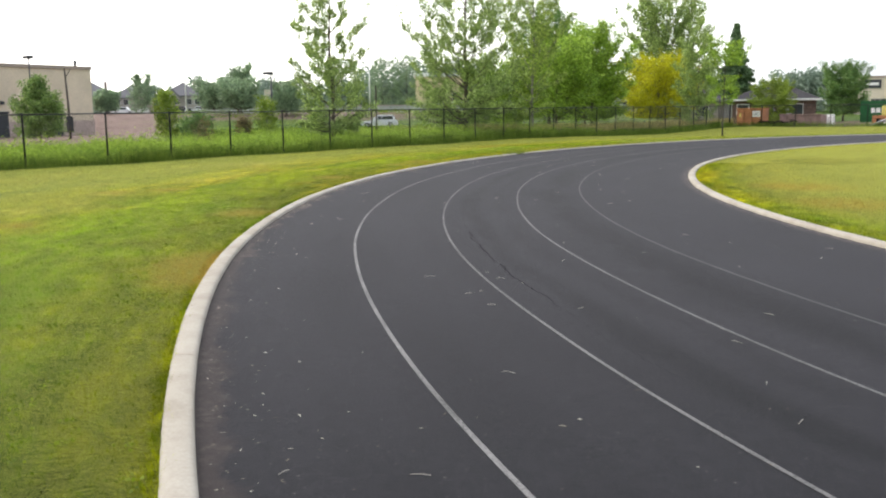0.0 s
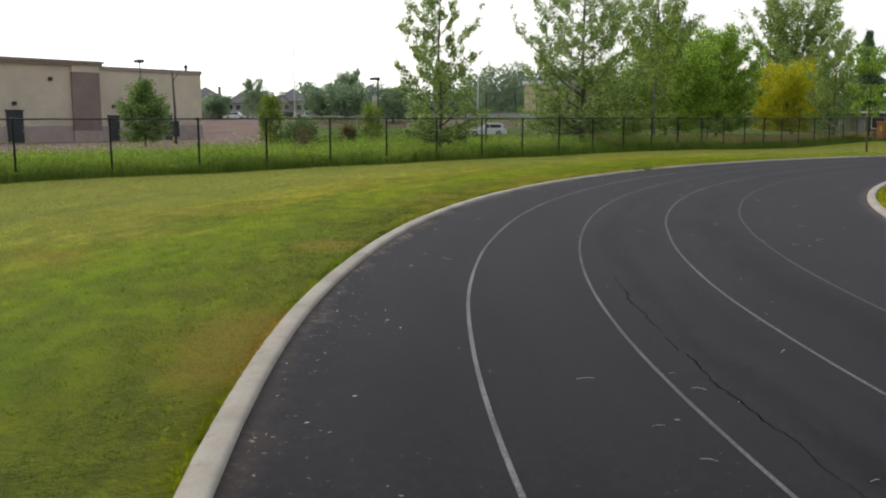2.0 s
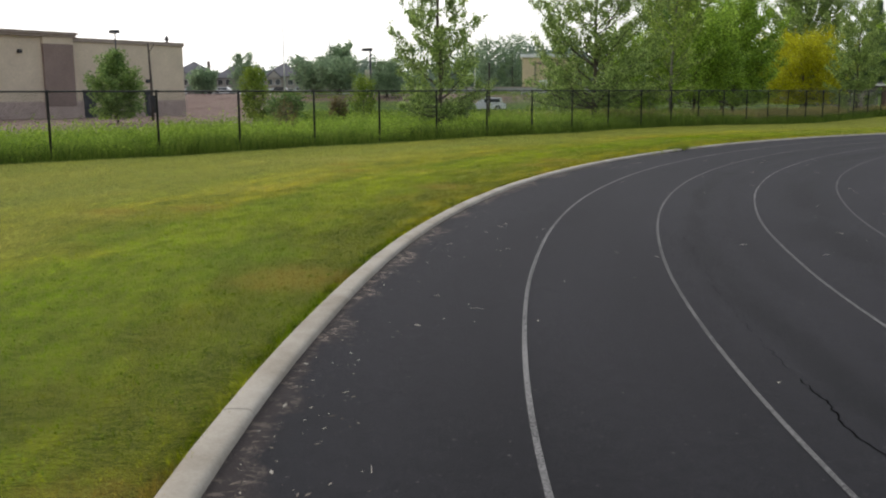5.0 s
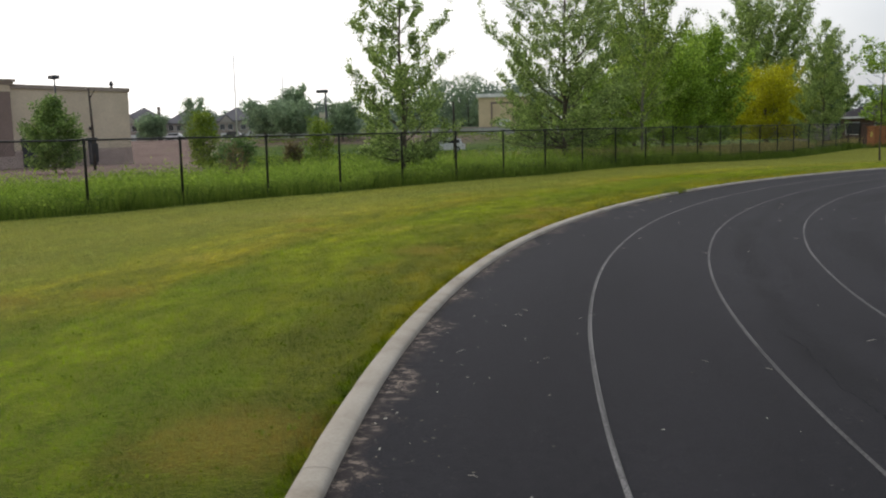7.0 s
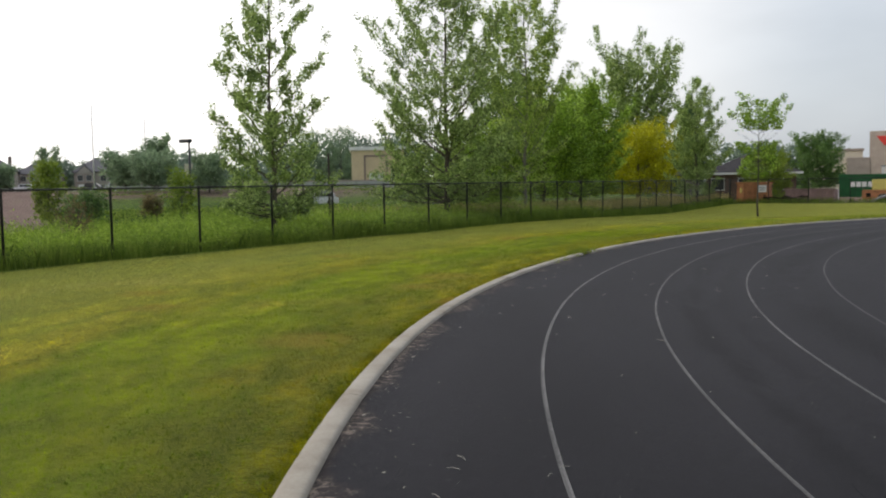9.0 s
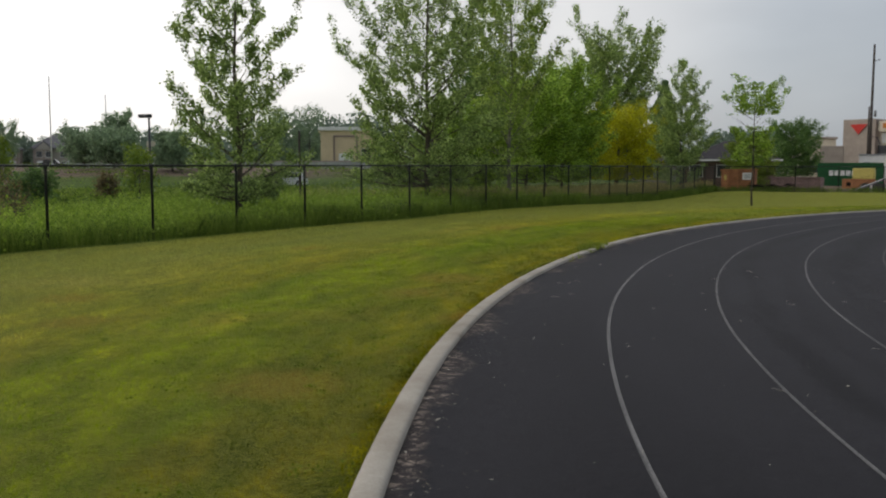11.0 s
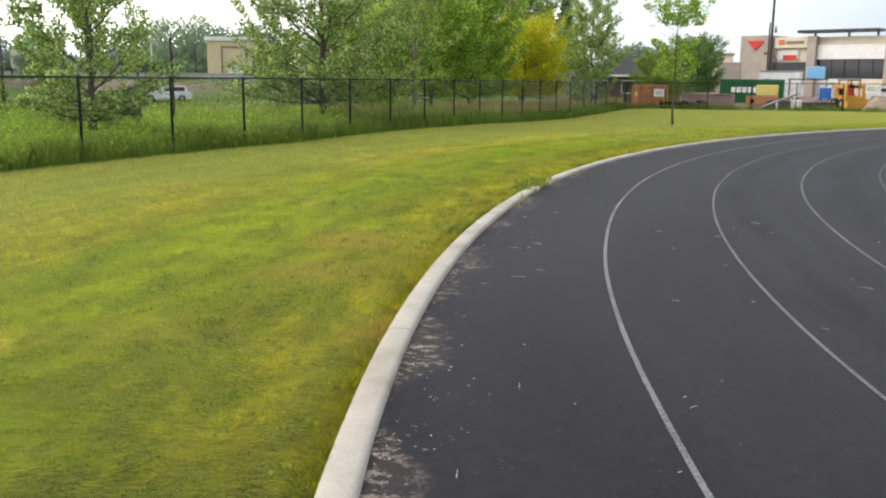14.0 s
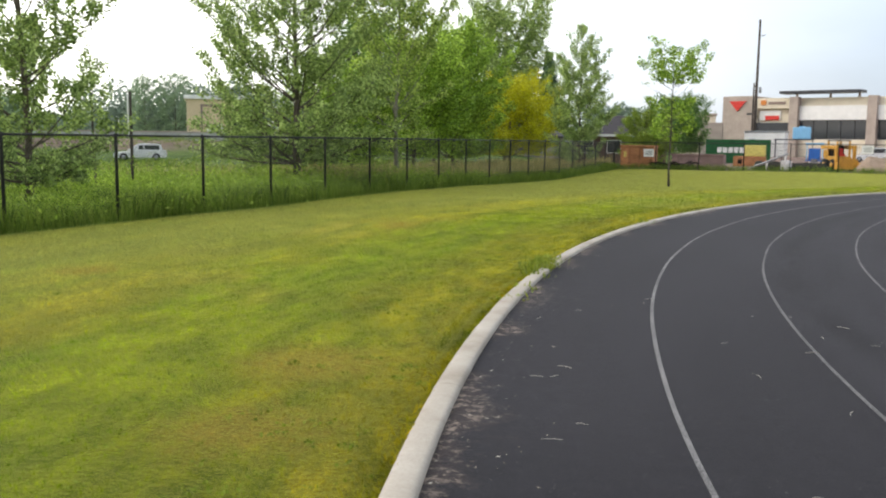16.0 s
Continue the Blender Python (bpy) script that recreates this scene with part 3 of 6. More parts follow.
def kerb_piece(length, r, high, deg, bulge):
    """One cast length of kerb with rounded shoulders, in the bend's own frame, set at an angle."""
    prof = [(0.0, -0.08), (0.0, high - 0.032), (0.005, high - 0.016), (0.016, high - 0.005), (0.034, high), (0.09, high + 0.004), (KERB - 0.034, high), (KERB - 0.016, high - 0.005), (KERB - 0.005, high - 0.016), (KERB, high - 0.032), (KERB, -0.08)]
    n = 6
    v, f = [], []
    half = length / r / 2
    for i in range(n + 1):
        a = -half + 2 * half * i / n
        k = bulge(deg + math.degrees(a))
        for q, z in prof:
            chip = 0.0035 * noise.noise(((deg + math.degrees(a)) * 3.1, q * 30, z * 30))
            v.append(((r + q + k + chip) * math.cos(a), (r + q + k) * math.sin(a), z + chip))
    m = len(prof)
    for i in range(n):
        for k in range(m - 1):
            f.append((i * m + k, (i + 1) * m + k, (i + 1) * m + k + 1, i * m + k + 1))
    # the ends have corners of their own, so that the joint stays crisp
    v += [v[k] for k in range(m)] + [v[n * m + k] for k in range(m)]
    f.append(tuple((n + 1) * m + k for k in range(m)))
    f.append(tuple((n + 2) * m + k for k in reversed(range(m))))
    me = mesh_of("kerb_stone", v, f, M_KERB)
    me.polygons.foreach_set("use_smooth", [True] * (len(f) - 2) + [False] * 2)
    return me


def build_kerb(name, r, a0, a1, high, label, gaps=()):
    kerb = thing(name, (CX, CY, 0), label, "kerb", kind="structure")
    rnd = random.Random(3)
    full = math.degrees(2.839 / r)
    d = a0
    while d < a1:
        end = d + full
        for g0, g1 in gaps:
            if d < g0 < end:
                end = g0
        mid = (d + end) / 2
        ob = part("kerb_stone", kerb_piece(radians(end - d) * r - 0.006, r, high, mid, kerb_drift if r > 33 else lambda q: 0.0), kerb)
        ob.matrix_basis = pose(0, 0, rnd.uniform(-0.0012, 0.001), 0, 0, mid)
        d = end
        for g0, g1 in gaps:
            if abs(d - g0) < 1e-6:
                d = g1
    return kerb


build_kerb("kerb", R_OUT, 62.45, 328, 0.045, "pale concrete kerb between lawn and asphalt", ((185.25, 185.95),))
build_kerb("kerb", R_IN - KERB, 62, 328, 0.05, "pale concrete kerb round the infield grass")


# ---------------------------------------------------------------- fence
def build_fence():
    high = 1.60
    post = rod("post", M_FENCE, [(0, 0, -0.6), (0, 0, high - 0.03), (0, 0, high + 0.02), (0, 0, high + 0.045)], [0.032, 0.032, 0.036, 0.018], 10)
    stout = rod("corner_post", M_FENCE, [(0, 0, -0.6), (0, 0, high + 0.02), (0, 0, high + 0.07), (0, 0, high + 0.095)], [0.045, 0.045, 0.050, 0.02], 10)
    clamp = solid("rail_clamp", M_FENCE, (-0.04, -0.045, -0.03, 0.04, 0.045, 0.03), bevel=0.01)

    def wire_net():
        v, f = [], []
        pitch, r = 0.085, 0.0022
        z0, z1 = -0.25, high - 0.01
        span = z1 - z0
        count = int((BAY + span) / pitch)
        for way in (1, -1):
            for i in range(count):
                s = -span + i * pitch + (pitch / 2 if way < 0 else 0)
                lo, hi = max(s, 0.0), min(s + span, BAY)
                if hi - lo < 0.02:
                    continue
                p0, p1 = (lo, lo - s), (hi, hi - s)
                if way < 0:
                    p0, p1 = (BAY - p0[0], p0[1]), (BAY - p1[0], p1[1])
                tube([(0.036 + r * way, p0[0], z0 + p0[1]), (0.036 + r * way, p1[0], z0 + p1[1])], [r, r], 3, v, f, cap=False)
        for z in (-0.24,):
            tube([(0.036, 0, z), (0.036, BAY, z)], [0.003, 0.003], 4, v, f, cap=False)
        return mesh_of("wire_net", v, f, M_FENCE)

    net = wire_net()
    rail = rod("top_rail", M_FENCE, [(0, 0, high), (0, BAY, high)], [0.022, 0.022], 8)

    def run(name, label, start, count, turn):
        fence = thing(name, (*start, 0), label, "fence", turn=turn, kind="structure")
        c, s = math.cos(radians(turn)), math.sin(radians(turn))
        base = []
        for i in range(count + 1):
            x, y = start[0] - s * i * BAY, start[1] + c * i * BAY
            base.append(0.055 - 0.06 * ease(20, 57, y))
        for i in range(count + 1):
            ends = i in (0, count)
            along = i * BAY + (0.17 if turn == 0 and i == 9 else 0.0)     # one post stands out of step
            part("corner_post" if ends else "post", stout if ends else post, fence, at=(0, along, base[i]))
            part("rail_clamp", clamp, fence, at=(0, along, base[i] + high))
            if i < count:
                tilt = math.degrees(math.atan2(base[i + 1] - base[i], BAY))
                for nm, me in (("top_rail", rail), ("wire_net", net)):
                    ob = part(nm, me, fence)
                    ob.matrix_basis = pose(0, i * BAY, base[i], tilt, 0, 0)
        return fence

    run("fence", "black chain-link fence with round posts and a top rail", (0, -BAY * 10), 31, 0)
    run("fence", "black chain-link fence between lawn and builders' yard", (0, CORNER - 0.1), 22, -90)


build_fence()


# ---------------------------------------------------------------- grass
def blades(name, spots, heights, widths, lean, material, seed, label, category, bent=True):
    """Loose blades at spots (n x 3), as one object."""
    g = np.random.default_rng(seed)
    n = len(spots)
    a = g.uniform(0, 2 * np.pi, n)
    side = np.stack([np.cos(a), np.sin(a), np.zeros(n)], 1) * widths[:, None] / 2
    b = g.uniform(0, 2 * np.pi, n)
    off = np.stack([np.cos(b), np.sin(b), np.zeros(n)], 1) * (heights * g.uniform(0.1, 1.0, n) * lean)[:, None]
    up = np.array([0, 0, 1.0]) * heights[:, None]
    if bent:
        mid = spots + up * 0.6 + off * 0.35
        tip = spots + up + off
        corners = np.stack([spots - side, spots + side, mid + side * 0.7, tip, mid - side * 0.7], 1)
        me = quads_mesh(name, corners, material, 5)
    else:
        me = quads_mesh(name, np.stack([spots - side, spots + side, spots + up + off], 1), material, 3)
    return tagged(new(name, me), label, category, kind="stuff")


def lawn_blades():
    g = np.random.default_rng(11)
    # dense along the kerb, coarser towards the fence
    n = 640000
    near = g.random(n) < 0.60
    r = R_OUT + KERB + 0.01 + np.where(near, np.abs(g.gamma(1.2, 1.9, n)), g.uniform(0.0, 17.0, n))
    a = np.radians(g.uniform(168, 238, n))
    x, y = CX + r * np.cos(a), CY + r * np.sin(a)
    keep = (x > 0.25) & (y < CORNER - 0.5)
    x, y, r = x[keep], y[keep], r[keep]
    z = np.array([ground_z(p, q) for p, q in zip(x, y)])
    far = np.clip((r - R_OUT - 1.5) / 6.0, 0.0, 1.0)
    h = g.uniform(0.020, 0.050, len(x)) * np.where(r < R_OUT + KERB + 0.10, 1.5, 1.0) * (1.0 + 0.5 * far)
    w = g.uniform(0.004, 0.008, len(x)) * (1.0 + 1.2 * far)
    blades("lawn_blades", np.stack([x, y, z - 0.004], 1), h, w, 1.15, M_BLADE, 12, "short mown grass blades of the lawn", "grass", bent=False)
    # the lawn beyond the bend's end
    n = 70000
    r, a = R_OUT + KERB + 0.02 + g.uniform(0.0, 1.0, n) ** 1.3 * 22.0, np.radians(g.uniform(118, 168, n))
    x, y = CX + r * np.cos(a), CY + r * np.sin(a)
    keep = (x > 0.25) & (y < CORNER - 0.5)
    x, y = x[keep], y[keep]
    z = np.array([ground_z(p, q) for p, q in zip(x, y)])
    blades("lawn_blades", np.stack([x, y, z - 0.004], 1), g.uniform(0.03, 0.07, len(x)), g.uniform(0.012, 0.026, len(x)), 1.15, M_BLADE, 15, "short mown grass blades round the young trees", "grass", bent=False)
    # ragged fringe that leans over the kerb
    n = 8000
    r = R_OUT + KERB + 0.005 + np.abs(g.normal(0, 0.035, n))
    deg = g.uniform(176, 236, n)
    r += np.array([kerb_drift(q) for q in deg])
    a = np.radians(deg)
    x, y = CX + r * np.cos(a), CY + r * np.sin(a)
    tall = np.array([noise.noise((q * 3.0, 1.5, 0)) for q in deg])
    blades("fringe_blades", np.stack([x, y, np.full(n, 0.005)], 1), g.uniform(0.022, 0.050, n) * (1 + 0.5 * tall), g.uniform(0.004, 0.008, n), 1.3, M_BLADE, 14, "longer grass blades along the kerb", "grass")
    # infield
    n = 60000
    r = R_IN - KERB - 0.01 - np.abs(g.gamma(1.2, 1.0, n))
    a = np.radians(g.uniform(192, 232, n))
    x, y = CX + r * np.cos(a), CY + r * np.sin(a)
    z = np.array([ground_z(p, q) for p, q in zip(x, y)])
    blades("infield_blades", np.stack([x, y, z - 0.004], 1), g.uniform(0.03, 0.07, n), g.uniform(0.008, 0.016, n), 1.2, M_BLADE, 13, "short grass blades of the infield", "grass", bent=False)


lawn_blades()


def clover():
    """Low tufts of clover and coarse leaves scattered in the mown grass."""
    g = np.random.default_rng(17)
    spots = []
    for i in range(900):
        deg = g.uniform(180, 234)
        r = R_OUT + KERB + 0.06 + abs(g.gamma(1.2, 1.1)) + kerb_drift(deg)
        x, y = CX + r * math.cos(radians(deg)), CY + r * math.sin(radians(deg))
        if noise.noise((x * 0.9, y * 0.9, 4.0)) < g.uniform(-0.35, 0.25):
            continue
        k = int(g.uniform(6, 22))
        q = g.normal(size=(k, 3)) * np.array([0.035, 0.035, 0.008]) * g.uniform(0.7, 1.6)
        q[:, 2] = np.abs(q[:, 2]) + 0.028
        spots.append(q + np.array([x, y, ground_z(x, y)]))
    tagged(new("clover", quads_mesh("clover", leaf_quads(g, np.concatenate(spots), 0.019, 0.45), M_TUFT)), "small bright green clover tufts in the lawn", "clover", kind="stuff")


def bare(x, y):
    """True where the soil before the shop lies open."""
    s, q = 0.95 * (x + 53.6) + 0.31 * (y - 30.9), y + 0.727 * x
    edge = 2.5 * noise.noise((x * 0.3, y * 0.3, 2.0))
    return s + edge < 30.0 and q + edge < 1.0


def tall_grass():
    g = np.random.default_rng(21)

    def strip(name, n, x0, x1, spread, y0, y1, h0, h1, w0, w1, material, seed, label, field=None):
        x = x1 - np.abs(g.gamma(1.0, spread, n))
        y = g.uniform(y0, y1, n)
        clump = np.array([noise.noise((p * 0.45, q * 0.45, seed)) for p, q in zip(x, y)])
        keep = (x > x0) & (clump > g.uniform(-0.95, 0.35, n))
        if field is not None:
            keep &= field(x, y)
        x, y, clump = x[keep], y[keep], clump[keep]
        z = np.array([ground_z(p, q) for p, q in zip(x, y)])
        h = g.uniform(h0, h1, len(x)) * (1.0 + 0.45 * clump)
        blades(name, np.stack([x, y, z - 0.02], 1), h, g.uniform(w0, w1, len(x)), 0.45, material, seed + 1, label, "grass")

    # the fringe that stands against the fence, on both of its sides
    strip("tall_grass", 120000, -3.2, 0.30, 0.80, -27, CORNER, 0.14, 0.56, 0.006, 0.013, M_TALL, 31, "tall uncut green grass along the fence")
    strip("tall_grass", 60000, -22, -0.5, 5.0, -27, 34, 0.25, 0.60, 0.016, 0.032, M_WEED, 33, "tall green meadow grass behind the fence", lambda x, y: np.array([not bare(p, q) for p, q in zip(x, y)]))
    strip("dry_grass", 46000, -14, -1.0, 2.4, 23, CORNER + 4, 0.40, 0.85, 0.014, 0.030, M_STRAW, 35, "tall straw-coloured grass under the trees")
    # along the far side
    n = 9000
    x, y = g.uniform(0, 60, n), CORNER + 0.05 + g.normal(0, 0.22, n)
    z = np.array([ground_z(p, q) for p, q in zip(x, y)])
    blades("tall_grass", np.stack([x, y, z - 0.02], 1), g.uniform(0.15, 0.5, n), g.uniform(0.012, 0.03, n), 0.5, M_TALL, 41, "uncut grass under the yard fence", "grass")


tall_grass()


# ---------------------------------------------------------------- trees
def leaf_quads(g, centres, size, flat=0.35):
    """A kite-shaped leaf at every centre, turned at random."""
    n = len(centres)
    d = g.normal(size=(n, 3))
    d[:, 2] *= 0.8
    d /= np.linalg.norm(d, axis=1)[:, None]
    e = np.cross(d, g.normal(size=(n, 3)))
    e /= np.linalg.norm(e, axis=1)[:, None] + 1e-9
    s = size * g.uniform(0.6, 1.35, n)[:, None]
    return np.stack([centres - d * s * 0.5, centres + e * s * flat, centres + d * s * 0.5, centres - e * s * flat], 1)


def meadow_weeds():
    """Leafy mounds of weeds among the tall grass."""
    g = np.random.default_rng(91)
    spots, far_spots = [], []
    for i in range(1900):
        x, y = -0.35 - abs(g.gamma(1.1, 3.6)), g.uniform(-27, 34)
        if bare(x, y):
            continue
        w, h = g.uniform(0.35, 1.1), g.uniform(0.35, 0.95) * (1.0 + 0.5 * noise.noise((x * 0.3, y * 0.3, 8.0)))
        k = int(150 * w)
        q = g.normal(size=(k, 3)) * np.array([w * 0.45, w * 0.45, h * 0.28])
        q[:, 2] = np.abs(q[:, 2]) + h * 0.25
        spots.append(q + np.array([x, y, ground_z(x, y)]))
    # lower, rougher growth further out
    for i in range(1500):
        x, y = g.uniform(-72, -14), g.uniform(6, 74)
        if bare(x, y) or noise.noise((x * 0.08, y * 0.08, 5.0)) < g.uniform(-0.5, 0.2):
            continue
        w, h = g.uniform(0.8, 2.0), g.uniform(0.3, 0.7)
        q = g.normal(size=(int(26 * w), 3)) * np.array([w * 0.45, w * 0.45, h * 0.28])
        q[:, 2] = np.abs(q[:, 2]) + h * 0.2
        far_spots.append(q + np.array([x, y, ground_z(x, y)]))
    tagged(new("rough_weeds", quads_mesh("rough_weeds", leaf_quads(g, np.concatenate(far_spots), 0.20, 0.3), M_TALL)), "dark green rough growth in the far meadow", "weeds", kind="stuff")
    tagged(new("meadow_weeds", quads_mesh("meadow_weeds", leaf_quads(g, np.concatenate(spots), 0.080, 0.3), M_WEED)), "leafy green weeds among the tall grass", "weeds", kind="stuff")


meadow_weeds()
clover()


PROFILES = {
    "poplar": lambda t: 0.88 + 0.45 * t if t < 0.25 else 0.97 * (1 - ((t - 0.25) / 0.80) ** 2.3) + 0.04,
    "slim": lambda t: 0.75 + 0.6 * t if t < 0.4 else 0.99 * (1 - ((t - 0.4) / 0.64) ** 1.9) + 0.05,
    "round": lambda t: math.sqrt(max(0.04, 1 - (1.55 * t - 0.60) ** 2)),
    "cone": lambda t: 0.97 - 0.93 * t,
    "pear": lambda t: 0.88 + 0.4 * t if t < 0.28 else 1.0 * (1 - ((t - 0.28) / 0.74) ** 1.35) + 0.03,
    "vase": lambda t: math.sqrt(max(0.05, 1 - (1.5 * t - 0.75) ** 2)),
    "tiers": lambda t: 0.80 if t < 0.45 else 1.0,
}


def build_tree(name, at, height, bare, width, shape, limbs, leaves, size, leaf_mat, bark, label, category, seed, rise=45, trunk=0.0, spray=0.09, lean=(0, 0), group="", low=0.6, bias=1.0, gap=None, thin=0.10):
    """A trunk with rising limbs, side branches and twigs; the leaves sit along the twigs in sprays."""
    rnd, g = random.Random(seed), np.random.default_rng(seed)
    tree = thing(name, (at[0], at[1], ground_z(*at) - 0.03), label, category, group=group)
    r0 = trunk or height * 0.013
    v, f = [], []
    path = []
    for i in range(9):
        t = i / 8
        wob = height * 0.012
        path.append(Vector((lean[0] * t + wob * noise.noise((t * 3, seed, 0)), lean[1] * t + wob * noise.noise((t * 3, 0, seed)), height * 0.97 * t)))
    tube(path, [r0 * (1.25 if i == 0 else 1) * (1 - 0.93 * (i / 8) ** 0.9) + 0.004 for i in range(9)], 8, v, f)

    def trunk_at(z):
        k = min(7.999, max(0.0, z / (height * 0.97) * 8))
        i = int(k)
        return path[i].lerp(path[i + 1], k - i)

    def heading(az, el):
        return Vector((math.cos(az) * math.cos(el), math.sin(az) * math.cos(el), math.sin(el)))

    lines = []
    prof = PROFILES[shape]
    az = rnd.uniform(0, 6.3)
    for i in range(limbs):
        t = min(0.99, ((i + rnd.uniform(0.0, 0.9)) / limbs) ** bias)
        az += 2.4 + rnd.uniform(-0.5, 0.5)
        el = radians(rise * (0.35 + 0.65 * min(1.0, t / 0.3)) + (18 * t if rise > 0 else 0) + rnd.uniform(-9, 9))
        reach = width / 2 * prof(t) * rnd.uniform(0.62, 1.14)
        span = reach / max(0.35, math.cos(el))
        top = bare + (height - bare) * t
        z = max(bare * 0.9, min(top, top - 0.55 * span * math.sin(el)))
        p, limb = trunk_at(z), []
        a1 = az
        for k in range(6):
            limb.append(p)
            a1 += rnd.uniform(-0.13, 0.13)
            p = p + heading(a1, el + (k - 2.5) * (0.075 if rise > 0 else 0.05)) * (span / 5)
        rr = max(0.008, r0 * 0.36 * (1 - t * 0.75))
        tube(limb, [rr, rr * 0.85, rr * 0.68, rr * 0.5, rr * 0.33, rr * 0.15], 5, v, f, cap=False)
        lines.append((limb[3], limb[4], 0.7))
        lines.append((limb[4], limb[5], 1.0))
        count = max(4, min(11, int(span / 0.27)))
        side = rnd.choice((-1, 1))
        for k in range(count):
            s = (k + rnd.uniform(0.1, 0.9)) / count * 0.80 + 0.18
            q = min(4.999, s * 5)
            b = limb[int(q)].lerp(limb[int(q) + 1], q - int(q))
            side = -side
            if rnd.random() < thin:
                continue
            ba, be = a1 + side * rnd.uniform(0.45, 1.15), el + rnd.uniform(-0.35, 0.45)
            lb = span * rnd.uniform(0.20, 0.40) * (1.2 - 0.8 * s) + 0.12
            e = b + heading(ba, be) * lb
            tube([b, e], [rr * 0.32, rr * 0.08], 3, v, f, cap=False)
            lines.append((b.lerp(e, 0.25), e, 1.0))
            for m in range(max(2, min(6, int(lb / 0.16)))):
                w = b.lerp(e, rnd.uniform(0.3, 1.0))
                lines.append((w, w + heading(ba + rnd.uniform(-1.2, 1.2), be + rnd.uniform(-0.7, 0.8)) * rnd.uniform(0.35, 1.0) * min(0.42, 0.12 + lb * 0.4), rnd.choice((0.15, 0.6, 1.0, 2.2))))
    for k in range(5):
        w = trunk_at(height * (0.97 - 0.035 * k))
        lines.append((w, w + heading(rnd.uniform(0, 6.3), 0.9) * width * 0.06, 1.0))
    part("trunk", mesh_of("trunk", v, f, bark, smooth=True), tree)
    start = np.array([tuple(q[0]) for q in lines])
    end = np.array([tuple(q[1]) for q in lines])
    share = np.array([q[2] for q in lines]) * (np.linalg.norm(end - start, axis=1) + 0.05)
    pick = g.choice(len(lines), leaves, p=share / share.sum())
    where = start[pick] + (end - start)[pick] * g.random((len(pick), 1))
    off = g.normal(size=(len(pick), 3))
    off *= np.minimum(1.0, 1.7 / np.linalg.norm(off, axis=1))[:, None]
    where = where + off * spray
    where = where[where[:, 2] > bare * low]
    if gap:
        # bare stem between two tiers of leaves
        where = where[(where[:, 2] < gap[0]) | (where[:, 2] > gap[1])]
    part("crown", quads_mesh("crown", leaf_quads(g, where, size, 0.4), leaf_mat), tree)
    return tree


# the row along the fence
build_tree("poplar_tree", (-3.0, 11.6), 9.4, 0.75, 3.7, "poplar", 58, 37000, 0.078, M_POPLAR, M_BARK, "young poplar with open grey-green crown behind the fence", "tree", 101, 40, 0.085, 0.080, bias=1.8, thin=0.18)
build_tree("poplar_tree", (-3.1, 22.8), 11.2, 1.0, 6.9, "poplar", 80, 74000, 0.088, M_POPLAR, M_BARK, "broad poplar with shimmering grey-green leaves behind the fence", "tree", 102, 33, 0.12, 0.095, bias=1.35, thin=0.16)
build_tree("poplar_tree", (-2.5, 29.2), 12.8, 1.4, 4.3, "slim", 66, 38000, 0.090, M_POPLAR_B, M_BARK_PALE, "tall slim poplar with a pale trunk", "tree", 103, 46, 0.095, 0.095, bias=1.1, thin=0.2)
build_tree("maple_tree", (-5.2, 30.5), 4.8, 0.95, 5.0, "round", 46, 26000, 0.10, M_MAPLE, M_BARK, "low bushy green maple among the poplars", "tree", 104, 30, 0.08, 0.15, low=0.9, thin=0.05)
build_tree("maple_tree", (-5.6, 37.6), 6.4, 1.1, 5.4, "round", 56, 38000, 0.11, M_MAPLE, M_BARK, "dense green maple with a rounded crown", "tree", 105, 32, 0.10, 0.15, low=0.9, thin=0.05)
build_tree("maple_tree", (-6.2, 44.2), 7.9, 1.1, 6.2, "round", 66, 54000, 0.115, M_MAPLE, M_BARK, "dense green maple with a tall rounded crown", "tree", 106, 32, 0.10, 0.16, low=0.9, thin=0.04)
build_tree("maple_tree", (-9.6, 49.5), 7.0, 1.2, 5.6, "round", 50, 28000, 0.125, M_MAPLE, M_BARK, "green maple half hidden behind its neighbours", "tree", 107, 32, 0.10, 0.16, low=0.9, thin=0.05)
build_tree("golden_tree", (-9.9, 65.3), 6.4, 1.0, 9.4, "round", 76, 50000, 0.125, M_YELLOW, M_BARK, "golden-yellow leafed tree among green ones", "tree", 108, 24, 0.09, 0.17, low=0.9, thin=0.06)
build_tree("poplar_tree", (-1.6, 54.4), 9.0, 0.9, 4.0, "poplar", 60, 30000, 0.10, M_POPLAR, M_BARK, "slender poplar with ascending twigs", "tree", 109, 38, 0.08, 0.11, bias=1.25, thin=0.16)
build_tree("ash_tree", (-14.2, 77.0), 13.6, 2.4, 10.2, "vase", 84, 60000, 0.17, M_POPLAR, M_BARK, "large airy tree standing behind the others", "tree", 110, 40, 0.2, 0.18, thin=0.16)
build_tree("ash_tree", (-25.0, 70.0), 12.0, 2.2, 9.0, "round", 56, 26000, 0.19, M_DARK, M_BARK, "large dark green tree behind the poplars", "tree", 111, 36, 0.18, 0.24)
build_tree("spruce_tree", (-28.2, 139.5), 14.4, 0.8, 9.6, "cone", 120, 34000, 0.30, M_SPRUCE, M_BARK, "dark spruce with drooping boughs", "tree", 112, -14, 0.18, 0.22)
build_tree("maple_tree", (-2.6, 107.3), 7.1, 1.0, 6.4, "round", 50, 24000, 0.17, M_DARK, M_BARK, "dark green round tree beside the builders' yard", "tree", 113, 32, 0.12, 0.22)
